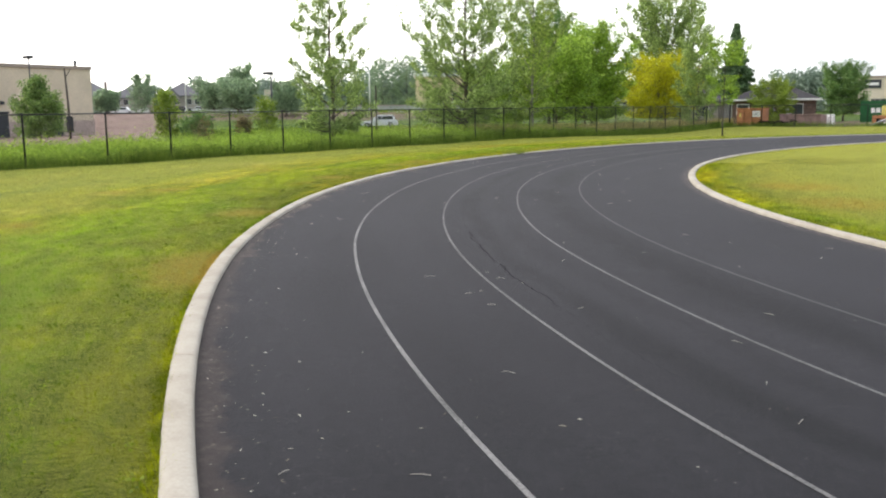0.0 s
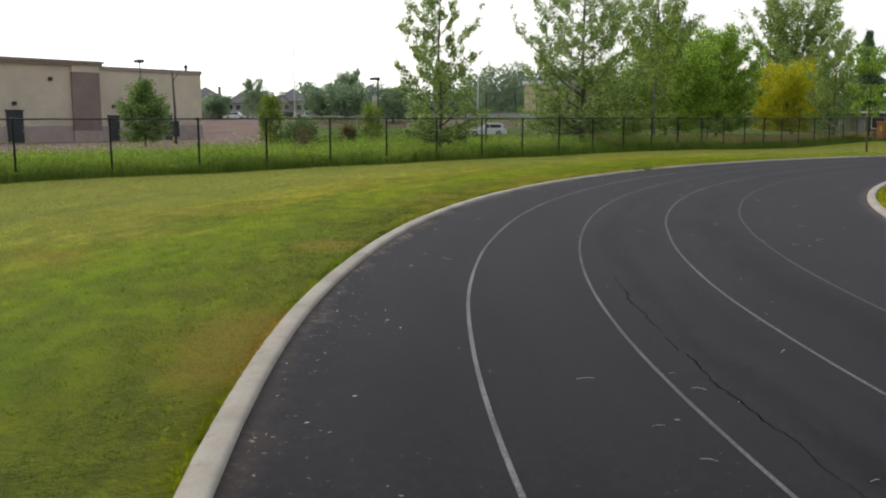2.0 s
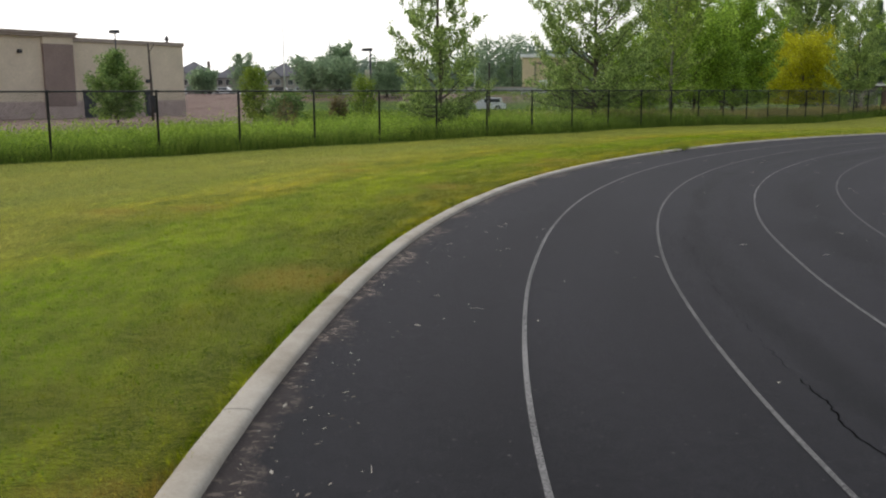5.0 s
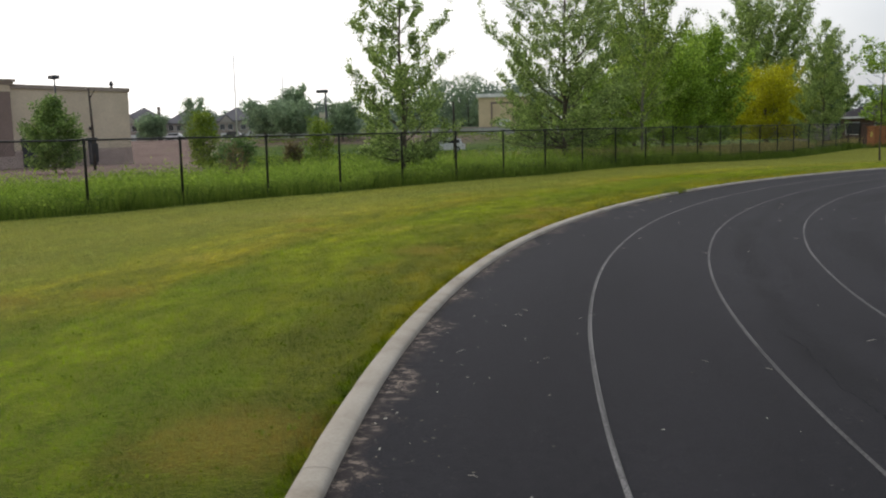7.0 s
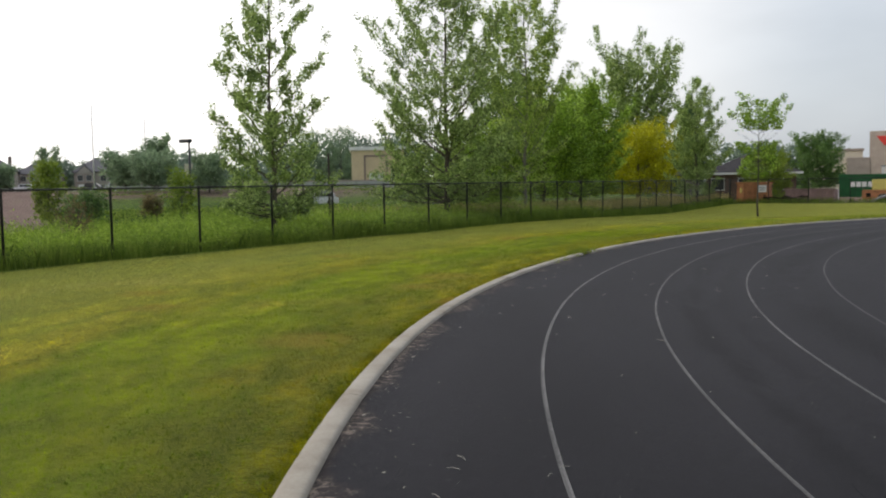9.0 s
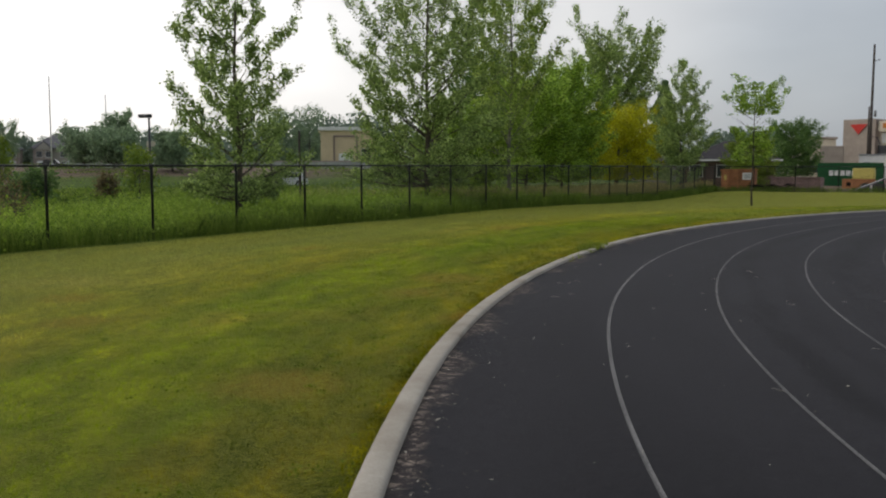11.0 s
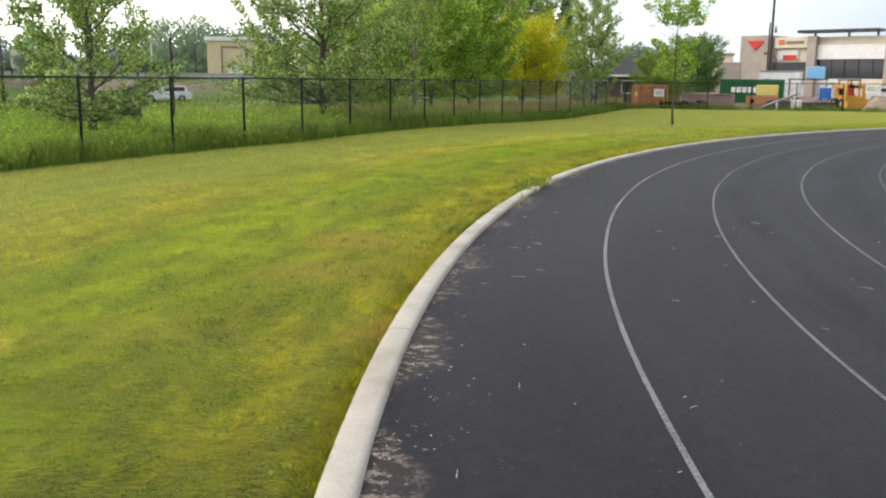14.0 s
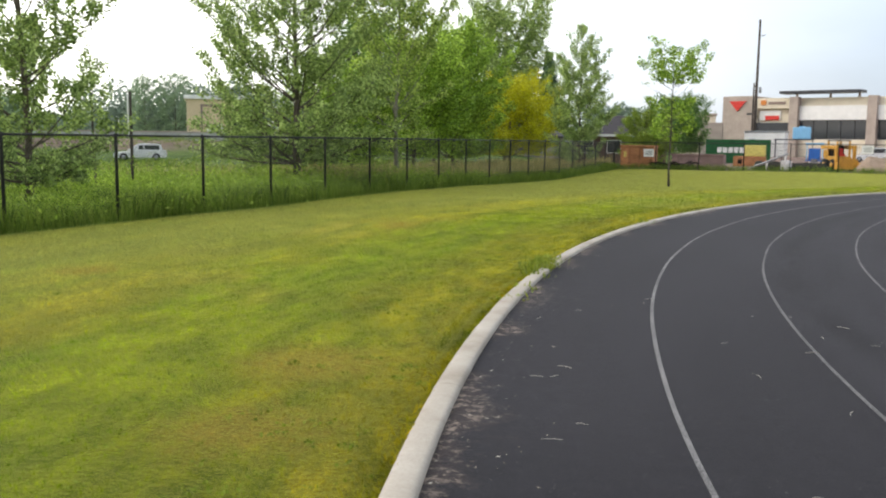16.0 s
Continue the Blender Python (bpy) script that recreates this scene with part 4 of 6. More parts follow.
build_tree("lime_bush", (0.1, 68.5), 4.3, 0.3, 4.2, "round", 44, 19000, 0.11, M_LIME, M_BARK, "light green bushy young tree beyond the fence corner", "tree", 115, 30, 0.05, 0.13)
# the staked sapling on the lawn: two tiers of leaves on a bare stem
build_tree("sapling", (6.75, 37.2), 5.8, 2.2, 2.6, "tiers", 32, 7500, 0.095, M_MAPLE, M_BARK, "slim young tree with two tiers of leaves on the lawn", "tree", 116, 22, 0.045, 0.10, low=0.93, gap=(3.9, 4.45), thin=0.2)
# the meadow on the town side
build_tree("pear_tree", (-27.1, 10.6), 3.9, 0.4, 3.0, "pear", 60, 13000, 0.12, M_BLUEGREEN, M_BARK, "small dense egg-shaped tree in the meadow", "tree", 117, 34, 0.05, 0.16, thin=0.04)
build_tree("lime_bush", (-23.2, 17.2), 2.9, 0.15, 1.8, "round", 36, 4200, 0.12, M_LIME, M_BARK, "light green ragged bush in the open meadow", "bush", 118, 42, 0.04, 0.13)
build_tree("dark_bush", (-17.8, 15.3), 1.3, 0.1, 1.7, "round", 28, 3600, 0.11, M_DARK, M_BARK, "low dark green bush beside a lighter one", "bush", 123, 36, 0.03, 0.14)
build_tree("brown_shrub", (-4.0, 4.8), 1.15, 0.05, 0.85, "round", 20, 900, 0.06, M_BROWNLEAF, M_BARK, "low reddish-brown shrub in the tall grass", "bush", 119, 52, 0.025, 0.09)
build_tree("lime_bush", (-17.6, 20.8), 2.3, 0.1, 1.8, "round", 28, 2800, 0.11, M_LIME, M_BARK, "yellow-green low bush in the meadow", "bush", 120, 36, 0.03, 0.14)
build_tree("dark_bush", (-20.0, 20.9), 1.0, 0.1, 1.0, "round", 24, 1800, 0.11, M_BROWNLEAF, M_BARK, "low brownish bush in the meadow", "bush", 121, 36, 0.03, 0.14)
build_tree("thin_tree", (-7.5, 18.4), 4.1, 2.2, 1.2, "slim", 16, 1500, 0.085, M_POPLAR, M_DEAD, "thin leaning sapling with a small crown", "tree", 122, 45, 0.05, 0.09, lean=(-0.2, 0.1))


def post_stub(at, high, label):
    t = thing("wooden_post", (*at, ground_z(*at) - 0.05), label, "post")
    part("shaft", rod("shaft", M_DEAD, [(0, 0, 0), (0.01, 0, high * 0.5), (-0.01, 0.01, high)], [0.05, 0.045, 0.04], 8), t)


post_stub((-6.8, 19.2), 3.1, "bare weathered post standing in the meadow")


def dead_trunk():
    at = (-31.4, 15.2)
    t = thing("utility_pole", (*at, ground_z(*at) - 0.05), "dark leaning wooden pole with a meter box", "pole")
    part("shaft", rod("shaft", M_DEAD, [(0.25, -0.1, 0), (0.1, 0, 2.4), (-0.15, 0.05, 4.9)], [0.09, 0.075, 0.05], 10), t)
    part("bracket", rod("bracket", M_DEAD, [(-0.12, 0.05, 4.3), (0.3, 0.2, 4.8)], [0.03, 0.02], 6), t)
    part("meter_box", solid("meter_box", plain("dark_box_paint", (0.05, 0.05, 0.055), 0.5), (0.0, -0.2, 0.55, 0.26, 0.2, 1.65), bevel=0.02), t)


dead_trunk()


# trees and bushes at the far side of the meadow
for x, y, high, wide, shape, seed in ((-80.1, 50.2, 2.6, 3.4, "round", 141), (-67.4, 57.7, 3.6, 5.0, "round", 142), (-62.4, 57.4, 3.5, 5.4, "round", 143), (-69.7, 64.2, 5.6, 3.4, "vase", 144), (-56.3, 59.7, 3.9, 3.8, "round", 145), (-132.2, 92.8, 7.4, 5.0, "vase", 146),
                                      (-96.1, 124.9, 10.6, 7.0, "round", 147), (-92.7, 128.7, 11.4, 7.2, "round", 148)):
    build_tree("meadow_tree", (x, y), high, 0.5, wide, shape, 44, 6500, 0.24, M_MIDHAZE, M_BARK, "hazy green tree at the far side of the meadow", "tree", seed, 34, 0.1, 0.24, group="trees beyond the meadow", low=0.9)


# distant woods, behind houses and shops
def far_woods():
    g = np.random.default_rng(77)
    rnd = random.Random(78)
    spots = []
    rows = [((-200, 60), (-160, 100), 4.5, 18), ((-170, 126), (-150, 146), 11.0, 30), ((-175, 118), (-165, 130), 7.0, 10), ((-150, 146), (-112, 158), 7.5, 22),
            ((-122, 134), (-90, 152), 12.5, 34), ((-92, 150), (-40, 175), 12.0, 26), ((-46, 160), (-14, 168), 9.0, 18), ((-260, 20), (-200, 70), 6.5, 16), ((40, 190), (130, 170), 8.0, 24)]
    for (x0, y0), (x1, y1), high, count in rows:
        for i in range(count):
            t = (i + rnd.uniform(-0.4, 0.4)) / count
            h = high * rnd.uniform(0.6, 1.12)
            x, y = x0 + (x1 - x0) * t + rnd.uniform(-4, 4), y0 + (y1 - y0) * t + rnd.uniform(-4, 4)
            for k in range(9):
                q = rnd.random()
                rad = h * 0.28 * math.sqrt(1 - (q - 0.35) ** 2)
                c = np.array([x + rnd.gauss(0, h * 0.17), y + rnd.gauss(0, h * 0.17), h * (0.12 + 0.8 * q) - 1.2])
                ball = g.normal(size=(105, 3))
                ball *= np.minimum(1.0, 1.6 / np.linalg.norm(ball, axis=1))[:, None]
                spots.append(c + ball * rad * np.array([0.44, 0.44, 0.36]))
    where = np.concatenate(spots)
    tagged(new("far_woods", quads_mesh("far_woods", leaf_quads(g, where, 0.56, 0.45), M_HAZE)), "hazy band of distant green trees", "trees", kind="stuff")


far_woods()


# ---------------------------------------------------------------- the big shop beyond the meadow
M_STUCCO = plain("beige_stucco", (0.70, 0.59, 0.45), 0.9, 0.2, vary=0.10, scale=0.5, fine=9, relief=0.2)
M_STUCCO_2 = plain("warm_stucco", (0.72, 0.57, 0.37), 0.9, 0.2, vary=0.10, scale=0.6, fine=9, relief=0.2)
M_BROWN = plain("brown_panel", (0.30, 0.225, 0.195), 0.85, 0.2, vary=0.12, scale=0.7, fine=8)
M_TRIM = plain("grey_brown_trim", (0.40, 0.33, 0.28), 0.85, 0.2, vary=0.12)
M_BASE = plain("grey_block_base", (0.50, 0.395, 0.35), 0.9, 0.2, vary=0.15, scale=1.2, fine=6)
M_WHITE = plain("white_paint", (0.84, 0.83, 0.80), 0.6, 0.3, vary=0.08, scale=1.0)
M_CREAM = plain("cream_panel", (0.74, 0.66, 0.52), 0.8, 0.2, vary=0.07, scale=0.6)
M_TAUPE = plain("taupe_stone", (0.43, 0.36, 0.31), 0.9, 0.2, vary=0.12, scale=0.8, fine=5)
M_STEEL = plain("dark_painted_steel", (0.045, 0.048, 0.055), 0.5, 0.4, vary=0.2)
M_GREYSTEEL = plain("grey_galvanised_steel", (0.33, 0.34, 0.35), 0.45, 0.5, metal=0.6, vary=0.15)
M_SLATE = plain("dark_shingles", (0.060, 0.056, 0.060), 0.9, 0.2, vary=0.25, scale=1.2, fine=7, relief=0.5)
M_BRICK = plain("brown_brick", (0.16, 0.105, 0.085), 0.9, 0.2, vary=0.25, scale=2.0, fine=8, relief=0.3)
M_ROOFGREY = plain("grey_roof_shingles", (0.185, 0.18, 0.19), 0.9, 0.2, vary=0.15, scale=0.5, fine=3)
M_BRICK_PALE = plain("pale_brick", (0.36, 0.30, 0.265), 0.9, 0.2, vary=0.15, scale=0.5, fine=4)
M_SIDING = plain("pale_house_wall", (0.42, 0.38, 0.335), 0.9, 0.2, vary=0.12, scale=0.4, fine=3)
M_GLASS = glass_material("dark_window_glass", (0.045, 0.05, 0.055))
M_TYRE = plain("tyre_rubber", (0.014, 0.014, 0.014), 0.8, 0.3)
M_RED = plain("red_sign_face", (0.62, 0.035, 0.025), 0.5, 0.4, vary=0.06)
M_ORANGE = plain("orange_sign_face", (0.62, 0.22, 0.05), 0.6, 0.3, vary=0.06)
M_GREEN = plain("green_container_paint", (0.012, 0.115, 0.030), 0.5, 0.4, vary=0.2, scale=1.5, fine=12)
M_RUST = plain("rusty_orange_steel", (0.42, 0.19, 0.085), 0.8, 0.3, vary=0.3, scale=1.5, fine=9, relief=0.3)
M_PLUM = plain("faded_maroon_steel", (0.30, 0.205, 0.18), 0.8, 0.3, vary=0.25, scale=1.5, fine=9)
M_BLUE = plain("blue_paint", (0.035, 0.16, 0.55), 0.5, 0.4, vary=0.15, scale=2)
M_SKYBLUE = plain("pale_blue_plastic", (0.24, 0.52, 0.78), 0.5, 0.4, vary=0.08, scale=2)
M_LEMON = plain("pale_yellow_plastic", (0.72, 0.62, 0.17), 0.6, 0.3, vary=0.08, scale=2)
M_MACHINE = plain("yellow_machine_paint", (0.58, 0.30, 0.035), 0.5, 0.4, vary=0.2, scale=2)
M_SOIL = plain("bare_soil", (0.33, 0.25, 0.185), 0.95, 0.1, vary=0.25, scale=0.9, fine=7, relief=0.6)
M_BRUSH = plain("dark_brush_bark", (0.022, 0.016, 0.013), 0.95, 0.1, vary=0.4)
M_CARWHITE = plain("white_car_paint", (0.75, 0.75, 0.76), 0.25, 0.5, vary=0.03)
M_CARDARK = plain("dark_car_paint", (0.03, 0.032, 0.036), 0.25, 0.5, vary=0.05)
M_PAVE = plain("grey_wall_concrete", (0.52, 0.51, 0.50), 0.9, 0.2, vary=0.15, scale=0.4, fine=3)


def hip_roof(name, material, x0, y0, x1, y1, z, rise, over=0.45):
    """A hipped roof with eaves and a soffit."""
    x0, y0, x1, y1 = x0 - over, y0 - over, x1 + over, y1 + over
    w, d = x1 - x0, y1 - y0
    k = min(w, d) / 2
    if w >= d:
        a, b = (x0 + k, (y0 + y1) / 2, z + rise), (x1 - k, (y0 + y1) / 2, z + rise)
    else:
        a, b = ((x0 + x1) / 2, y0 + k, z + rise), ((x0 + x1) / 2, y1 - k, z + rise)
    low = [(x0, y0, z - 0.18), (x1, y0, z - 0.18), (x1, y1, z - 0.18), (x0, y1, z - 0.18)]
    top = [(x0, y0, z), (x1, y0, z), (x1, y1, z), (x0, y1, z)]
    v = low + top + [a, b]
    f = [(3, 2, 1, 0), (0, 1, 5, 4), (1, 2, 6, 5), (2, 3, 7, 6), (3, 0, 4, 7)]
    f += [(4, 5, 9, 8), (5, 6, 9), (6, 7, 8, 9), (7, 4, 8)] if w >= d else [(4, 5, 8), (5, 6, 9, 8), (6, 7, 9), (7, 4, 8, 9)]
    return mesh_of(name, v, f, material)


def wall_unit(parent, at, turn, frame_mat, glass_mat, w, h, name="window", bars=2):
    """A window with a frame, sill and panes, facing -y of its own frame."""
    win = part(name, solid("window_frame", frame_mat, (-w / 2 - 0.07, -0.05, -0.07, -w / 2, 0.05, h + 0.07), (w / 2, -0.05, -0.07, w / 2 + 0.07, 0.05, h + 0.07), (-w / 2, -0.05, h, w / 2, 0.05, h + 0.07), (-w / 2, -0.09, -0.07, w / 2, 0.05, 0)), parent, at=at, turn=turn)
    for i in range(bars):
        a, b = -w / 2 + w * i / bars, -w / 2 + w * (i + 1) / bars
        part("pane", solid("pane", glass_mat, (a + 0.02, -0.012, 0.0, b - 0.02, 0.012, h)), win)
    return win


def big_shop():
    t = thing("shop_building", (-49.8, 28.5, -0.5), "long beige stucco shop with a brown bay and flat roof", "building", turn=-81.8)
    t.scale = (0.84, 1.0, 1.0)
    z = 0.5
    top = 5.58 + z
    part("wall", solid("wall", M_STUCCO, (-0.6, -30, 0, 12.3, 0, top), (15.3, -30, 0, 60, 0, top + 0.25)), t)
    part("brown_bay", solid("brown_bay", M_BROWN, (12.3, -30, 0, 15.3, 0.25, top - 0.25)), t, "brown recessed panel bay")
    part("bay_head", solid("bay_head", M_STUCCO, (12.3, -30, top - 0.25, 15.3, 0.25, top + 0.25)), t)
    part("cornice", solid("cornice", M_TRIM, (-0.7, -30.1, top, 12.2, 0.12, top + 0.32), bevel=0.03), t)
    part("cornice", solid("tall_cornice", M_TRIM, (12.0, -30.1, top + 0.25, 60.1, 0.35, top + 0.45), (11.9, -30.1, top + 0.45, 60.1, 0.5, top + 0.66), bevel=0.03), t)
    part("base_course", solid("base_course", M_BASE, (-0.65, -30.05, 0, 12.25, 0.08, 1.5), (15.35, -30.05, 0, 60, 0.08, 1.5), (12.25, -1, 0, 15.35, 0.3, 1.1), bevel=0.02), t, "grey block base course")
    for a, b, h in ((20.4, 22.0, 2.15 + z), (10.1, 11.4, 1.75 + z), (3.6, 4.5, 1.75 + z), (30.0, 31.6, 2.15 + z)):
        d = part("door", solid("door", M_STEEL, (a, 0.0, 0.02, b, 0.11, h), bevel=0.02), t, "dark steel service door")
        part("handle", solid("handle", M_GREYSTEEL, (a + 0.12, 0.11, 1.0, a + 0.18, 0.17, 1.2), bevel=0.01), d)
        part("canopy", solid("canopy", M_STEEL, (a - 0.1, 0.0, h, b + 0.1, 0.18, h + 0.12), bevel=0.02), d)
    for a, h in ((17.5, 4.7), (21.2, 2.75), (10.7, 2.6), (4.1, 2.6)):
        part("wall_lamp", solid("wall_lamp", M_STEEL, (a - 0.16, 0, h + z - 0.14, a + 0.16, 0.28, h + z + 0.14), bevel=0.04), t)
    part("roof_vent", rod("roof_vent", M_STEEL, [(0.4, -1, top), (0.4, -1, top + 0.55), (0.4, -1, top + 0.6), (0.4, -1, top + 0.95)], [0.12, 0.12, 0.26, 0.05], 10), t)
    part("bollard", rod("bollard", M_WHITE, [(9.6, 1.0, 0), (9.6, 1.0, 1.0), (9.6, 1.0, 1.08)], [0.09, 0.09, 0.03], 10), t)
    # the light on a post before the wall
    at = (-41.6, 18.4)
    q = thing("area_light", (*at, ground_z(*at) - 0.02), "dark lamp post with a box head before the shop", "lamp post")
    part("pole", rod("pole", M_STEEL, [(0, 0, 0), (0, 0, 6.3)], [0.07, 0.05], 8), q)
    part("lamp_head", solid("lamp_head", M_STEEL, (-0.45, -0.25, 6.15, 0.3, 0.25, 6.4), bevel=0.05), q)


big_shop()


def tan_shop():
    t = thing("corner_shop", (-78.7, 113.9, -0.9), "square tan shop with a white cornice beyond the road", "building", turn=37)
    part("wall", solid("wall", M_STUCCO_2, (0, 0, 0, 9, 12, 8.7)), t)
    part("cornice", solid("cornice", M_WHITE, (-0.4, -0.4, 8.4, 9.4, 12.4, 9.0), bevel=0.06), t, "white cornice")
    part("pilaster", solid("pilaster", M_BROWN, (2.1, -0.12, 0, 2.4, 0.0, 7.6), (5.9, -0.12, 0, 6.2, 0, 7.6), (2.4, -0.12, 7.3, 5.9, 0, 7.6)), t)
    part("door", solid("door", M_WHITE, (3.0, -0.1, 0, 5.4, 0.0, 4.6), bevel=0.03), t, "tall white door")
    wall_unit(t, (7.6, -0.02, 3.0), 0, M_WHITE, M_GLASS, 1.6, 2.4)


tan_shop()


def town_house(at, turn, w, d, h, label, seed):
    t = thing("house", (*at, 0.45), label, "house", turn=turn, group="houses beyond the meadow")
    part("wall", solid("wall", M_SIDING, (-w / 2, -d / 2, 0, w / 2, d / 2, h)), t)
    part("roof", hip_roof("roof", M_ROOFGREY, -w / 2, -d / 2, w / 2, d / 2, h + 0.05, 3.2), t, "dark grey hipped roof")
    a, b = (-w * 0.46, -w * 0.06) if seed % 2 else (w * 0.06, w * 0.46)
    mid = (a + b) / 2
    part("bay", solid("bay", M_BRICK_PALE, (a, -d / 2 - 1.2, 0, b, -d / 2, h - 0.5)), t, "pale brick bay")
    y0, y1, z0 = -d / 2 - 1.5, 0.5, h - 0.5
    part("gable_roof", mesh_of("gable_roof", [(a - 0.3, y0, z0), (b + 0.3, y0, z0), (mid, y0, z0 + 2.1), (a - 0.3, y1, z0), (b + 0.3, y1, z0), (mid, y1, z0 + 2.1)], [(0, 1, 2), (5, 4, 3), (0, 2, 5, 3), (1, 4, 5, 2), (0, 3, 4, 1)], M_ROOFGREY), t, "dark grey gabled roof")
    part("gable_wall", mesh_of("gable_wall", [(a + 0.1, y0 + 0.28, z0), (b - 0.1, y0 + 0.28, z0), (mid, y0 + 0.28, z0 + 1.75), (a + 0.1, y0 - 0.02, z0 + 0.01), (b - 0.1, y0 - 0.02, z0 + 0.01), (mid, y0 - 0.02, z0 + 1.7)], [(3, 4, 5), (2, 1, 0), (0, 1, 4, 3), (1, 2, 5, 4), (2, 0, 3, 5)], M_SIDING), t)
    part("chimney", solid("chimney", M_BRICK_PALE, (w * 0.28, 0.6, h + 0.6, w * 0.28 + 0.7, 1.3, h + 3.3), bevel=0.03), t)
    part("garage_door", solid("garage_door", M_WHITE, (mid - 1.3, -d / 2 - 1.26, 0.02, mid + 1.3, -d / 2 - 1.2, 2.2)), t, "white garage door")
    for x in (-w * 0.36, -w * 0.16, w * 0.16, w * 0.36):
        front = -d / 2 - (1.23 if a < x < b else 0.03)
        wall_unit(t, (x, front, 3.0), 0, M_WHITE, M_GLASS, 1.1, 1.2)
        if not a < x < b:
            wall_unit(t, (x, front, 0.7), 0, M_WHITE, M_GLASS, 1.1, 1.3)


town_house((-176, 95), 52, 11, 10, 4.7, "pale house at the end of the row", 4)
town_house((-168.5, 105), 52, 10, 10, 5.2, "two-storey pale house with a dark hipped roof", 1)
town_house((-164.5, 113.5), 52, 9, 10, 4.6, "two-storey beige house with a dark gabled bay", 2)
town_house((-157.5, 122.5), 52, 9, 10, 5.0, "smaller pale house with a dark hipped roof", 3)
town_house((-184, 86), 52, 11, 10, 4.9, "pale house behind the shop", 5)


def bungalow():
    t = thing("bungalow", (-7.2, 93.6, -0.7), "low brick bungalow with a wide dark hipped roof", "house", turn=14)
    part("wall", solid("wall", M_BRICK, (-4.6, -3.6, 0, 4.6, 4.6, 3.0)), t)
    part("roof", hip_roof("roof", M_SLATE, -4.6, -3.6, 4.6, 4.6, 3.05, 2.0, 0.6), t, "dark shingled hipped roof")
    part("fascia", solid("fascia", M_WHITE, (-5.25, -4.27, 2.84, 5.25, -4.215, 3.04)), t, "white fascia board")
    for x in (-3.4, -0.6, 2.6):
        wall_unit(t, (x, -3.63, 1.2), 0, M_WHITE, M_GLASS, 1.3, 1.2)
    part("door", solid("door", M_WHITE, (0.8, -3.68, 0, 1.7, -3.6, 2.05), bevel=0.02), t, "white front door")
    u = thing("bungalow", (-21, 98, -0.7), "low grey house behind the trees", "house", turn=8)
    part("wall", solid("wall", M_SIDING, (-6, -4, 0, 6, 4, 2.8)), u)
    part("roof", hip_roof("roof", M_SLATE, -6, -4, 6, 4, 2.85, 2.2, 0.5), u)
    for x in (-4.0, 0.0, 3.8):
        wall_unit(u, (x, -4.03, 1.0), 0, M_WHITE, M_GLASS, 1.6, 1.2)


bungalow()


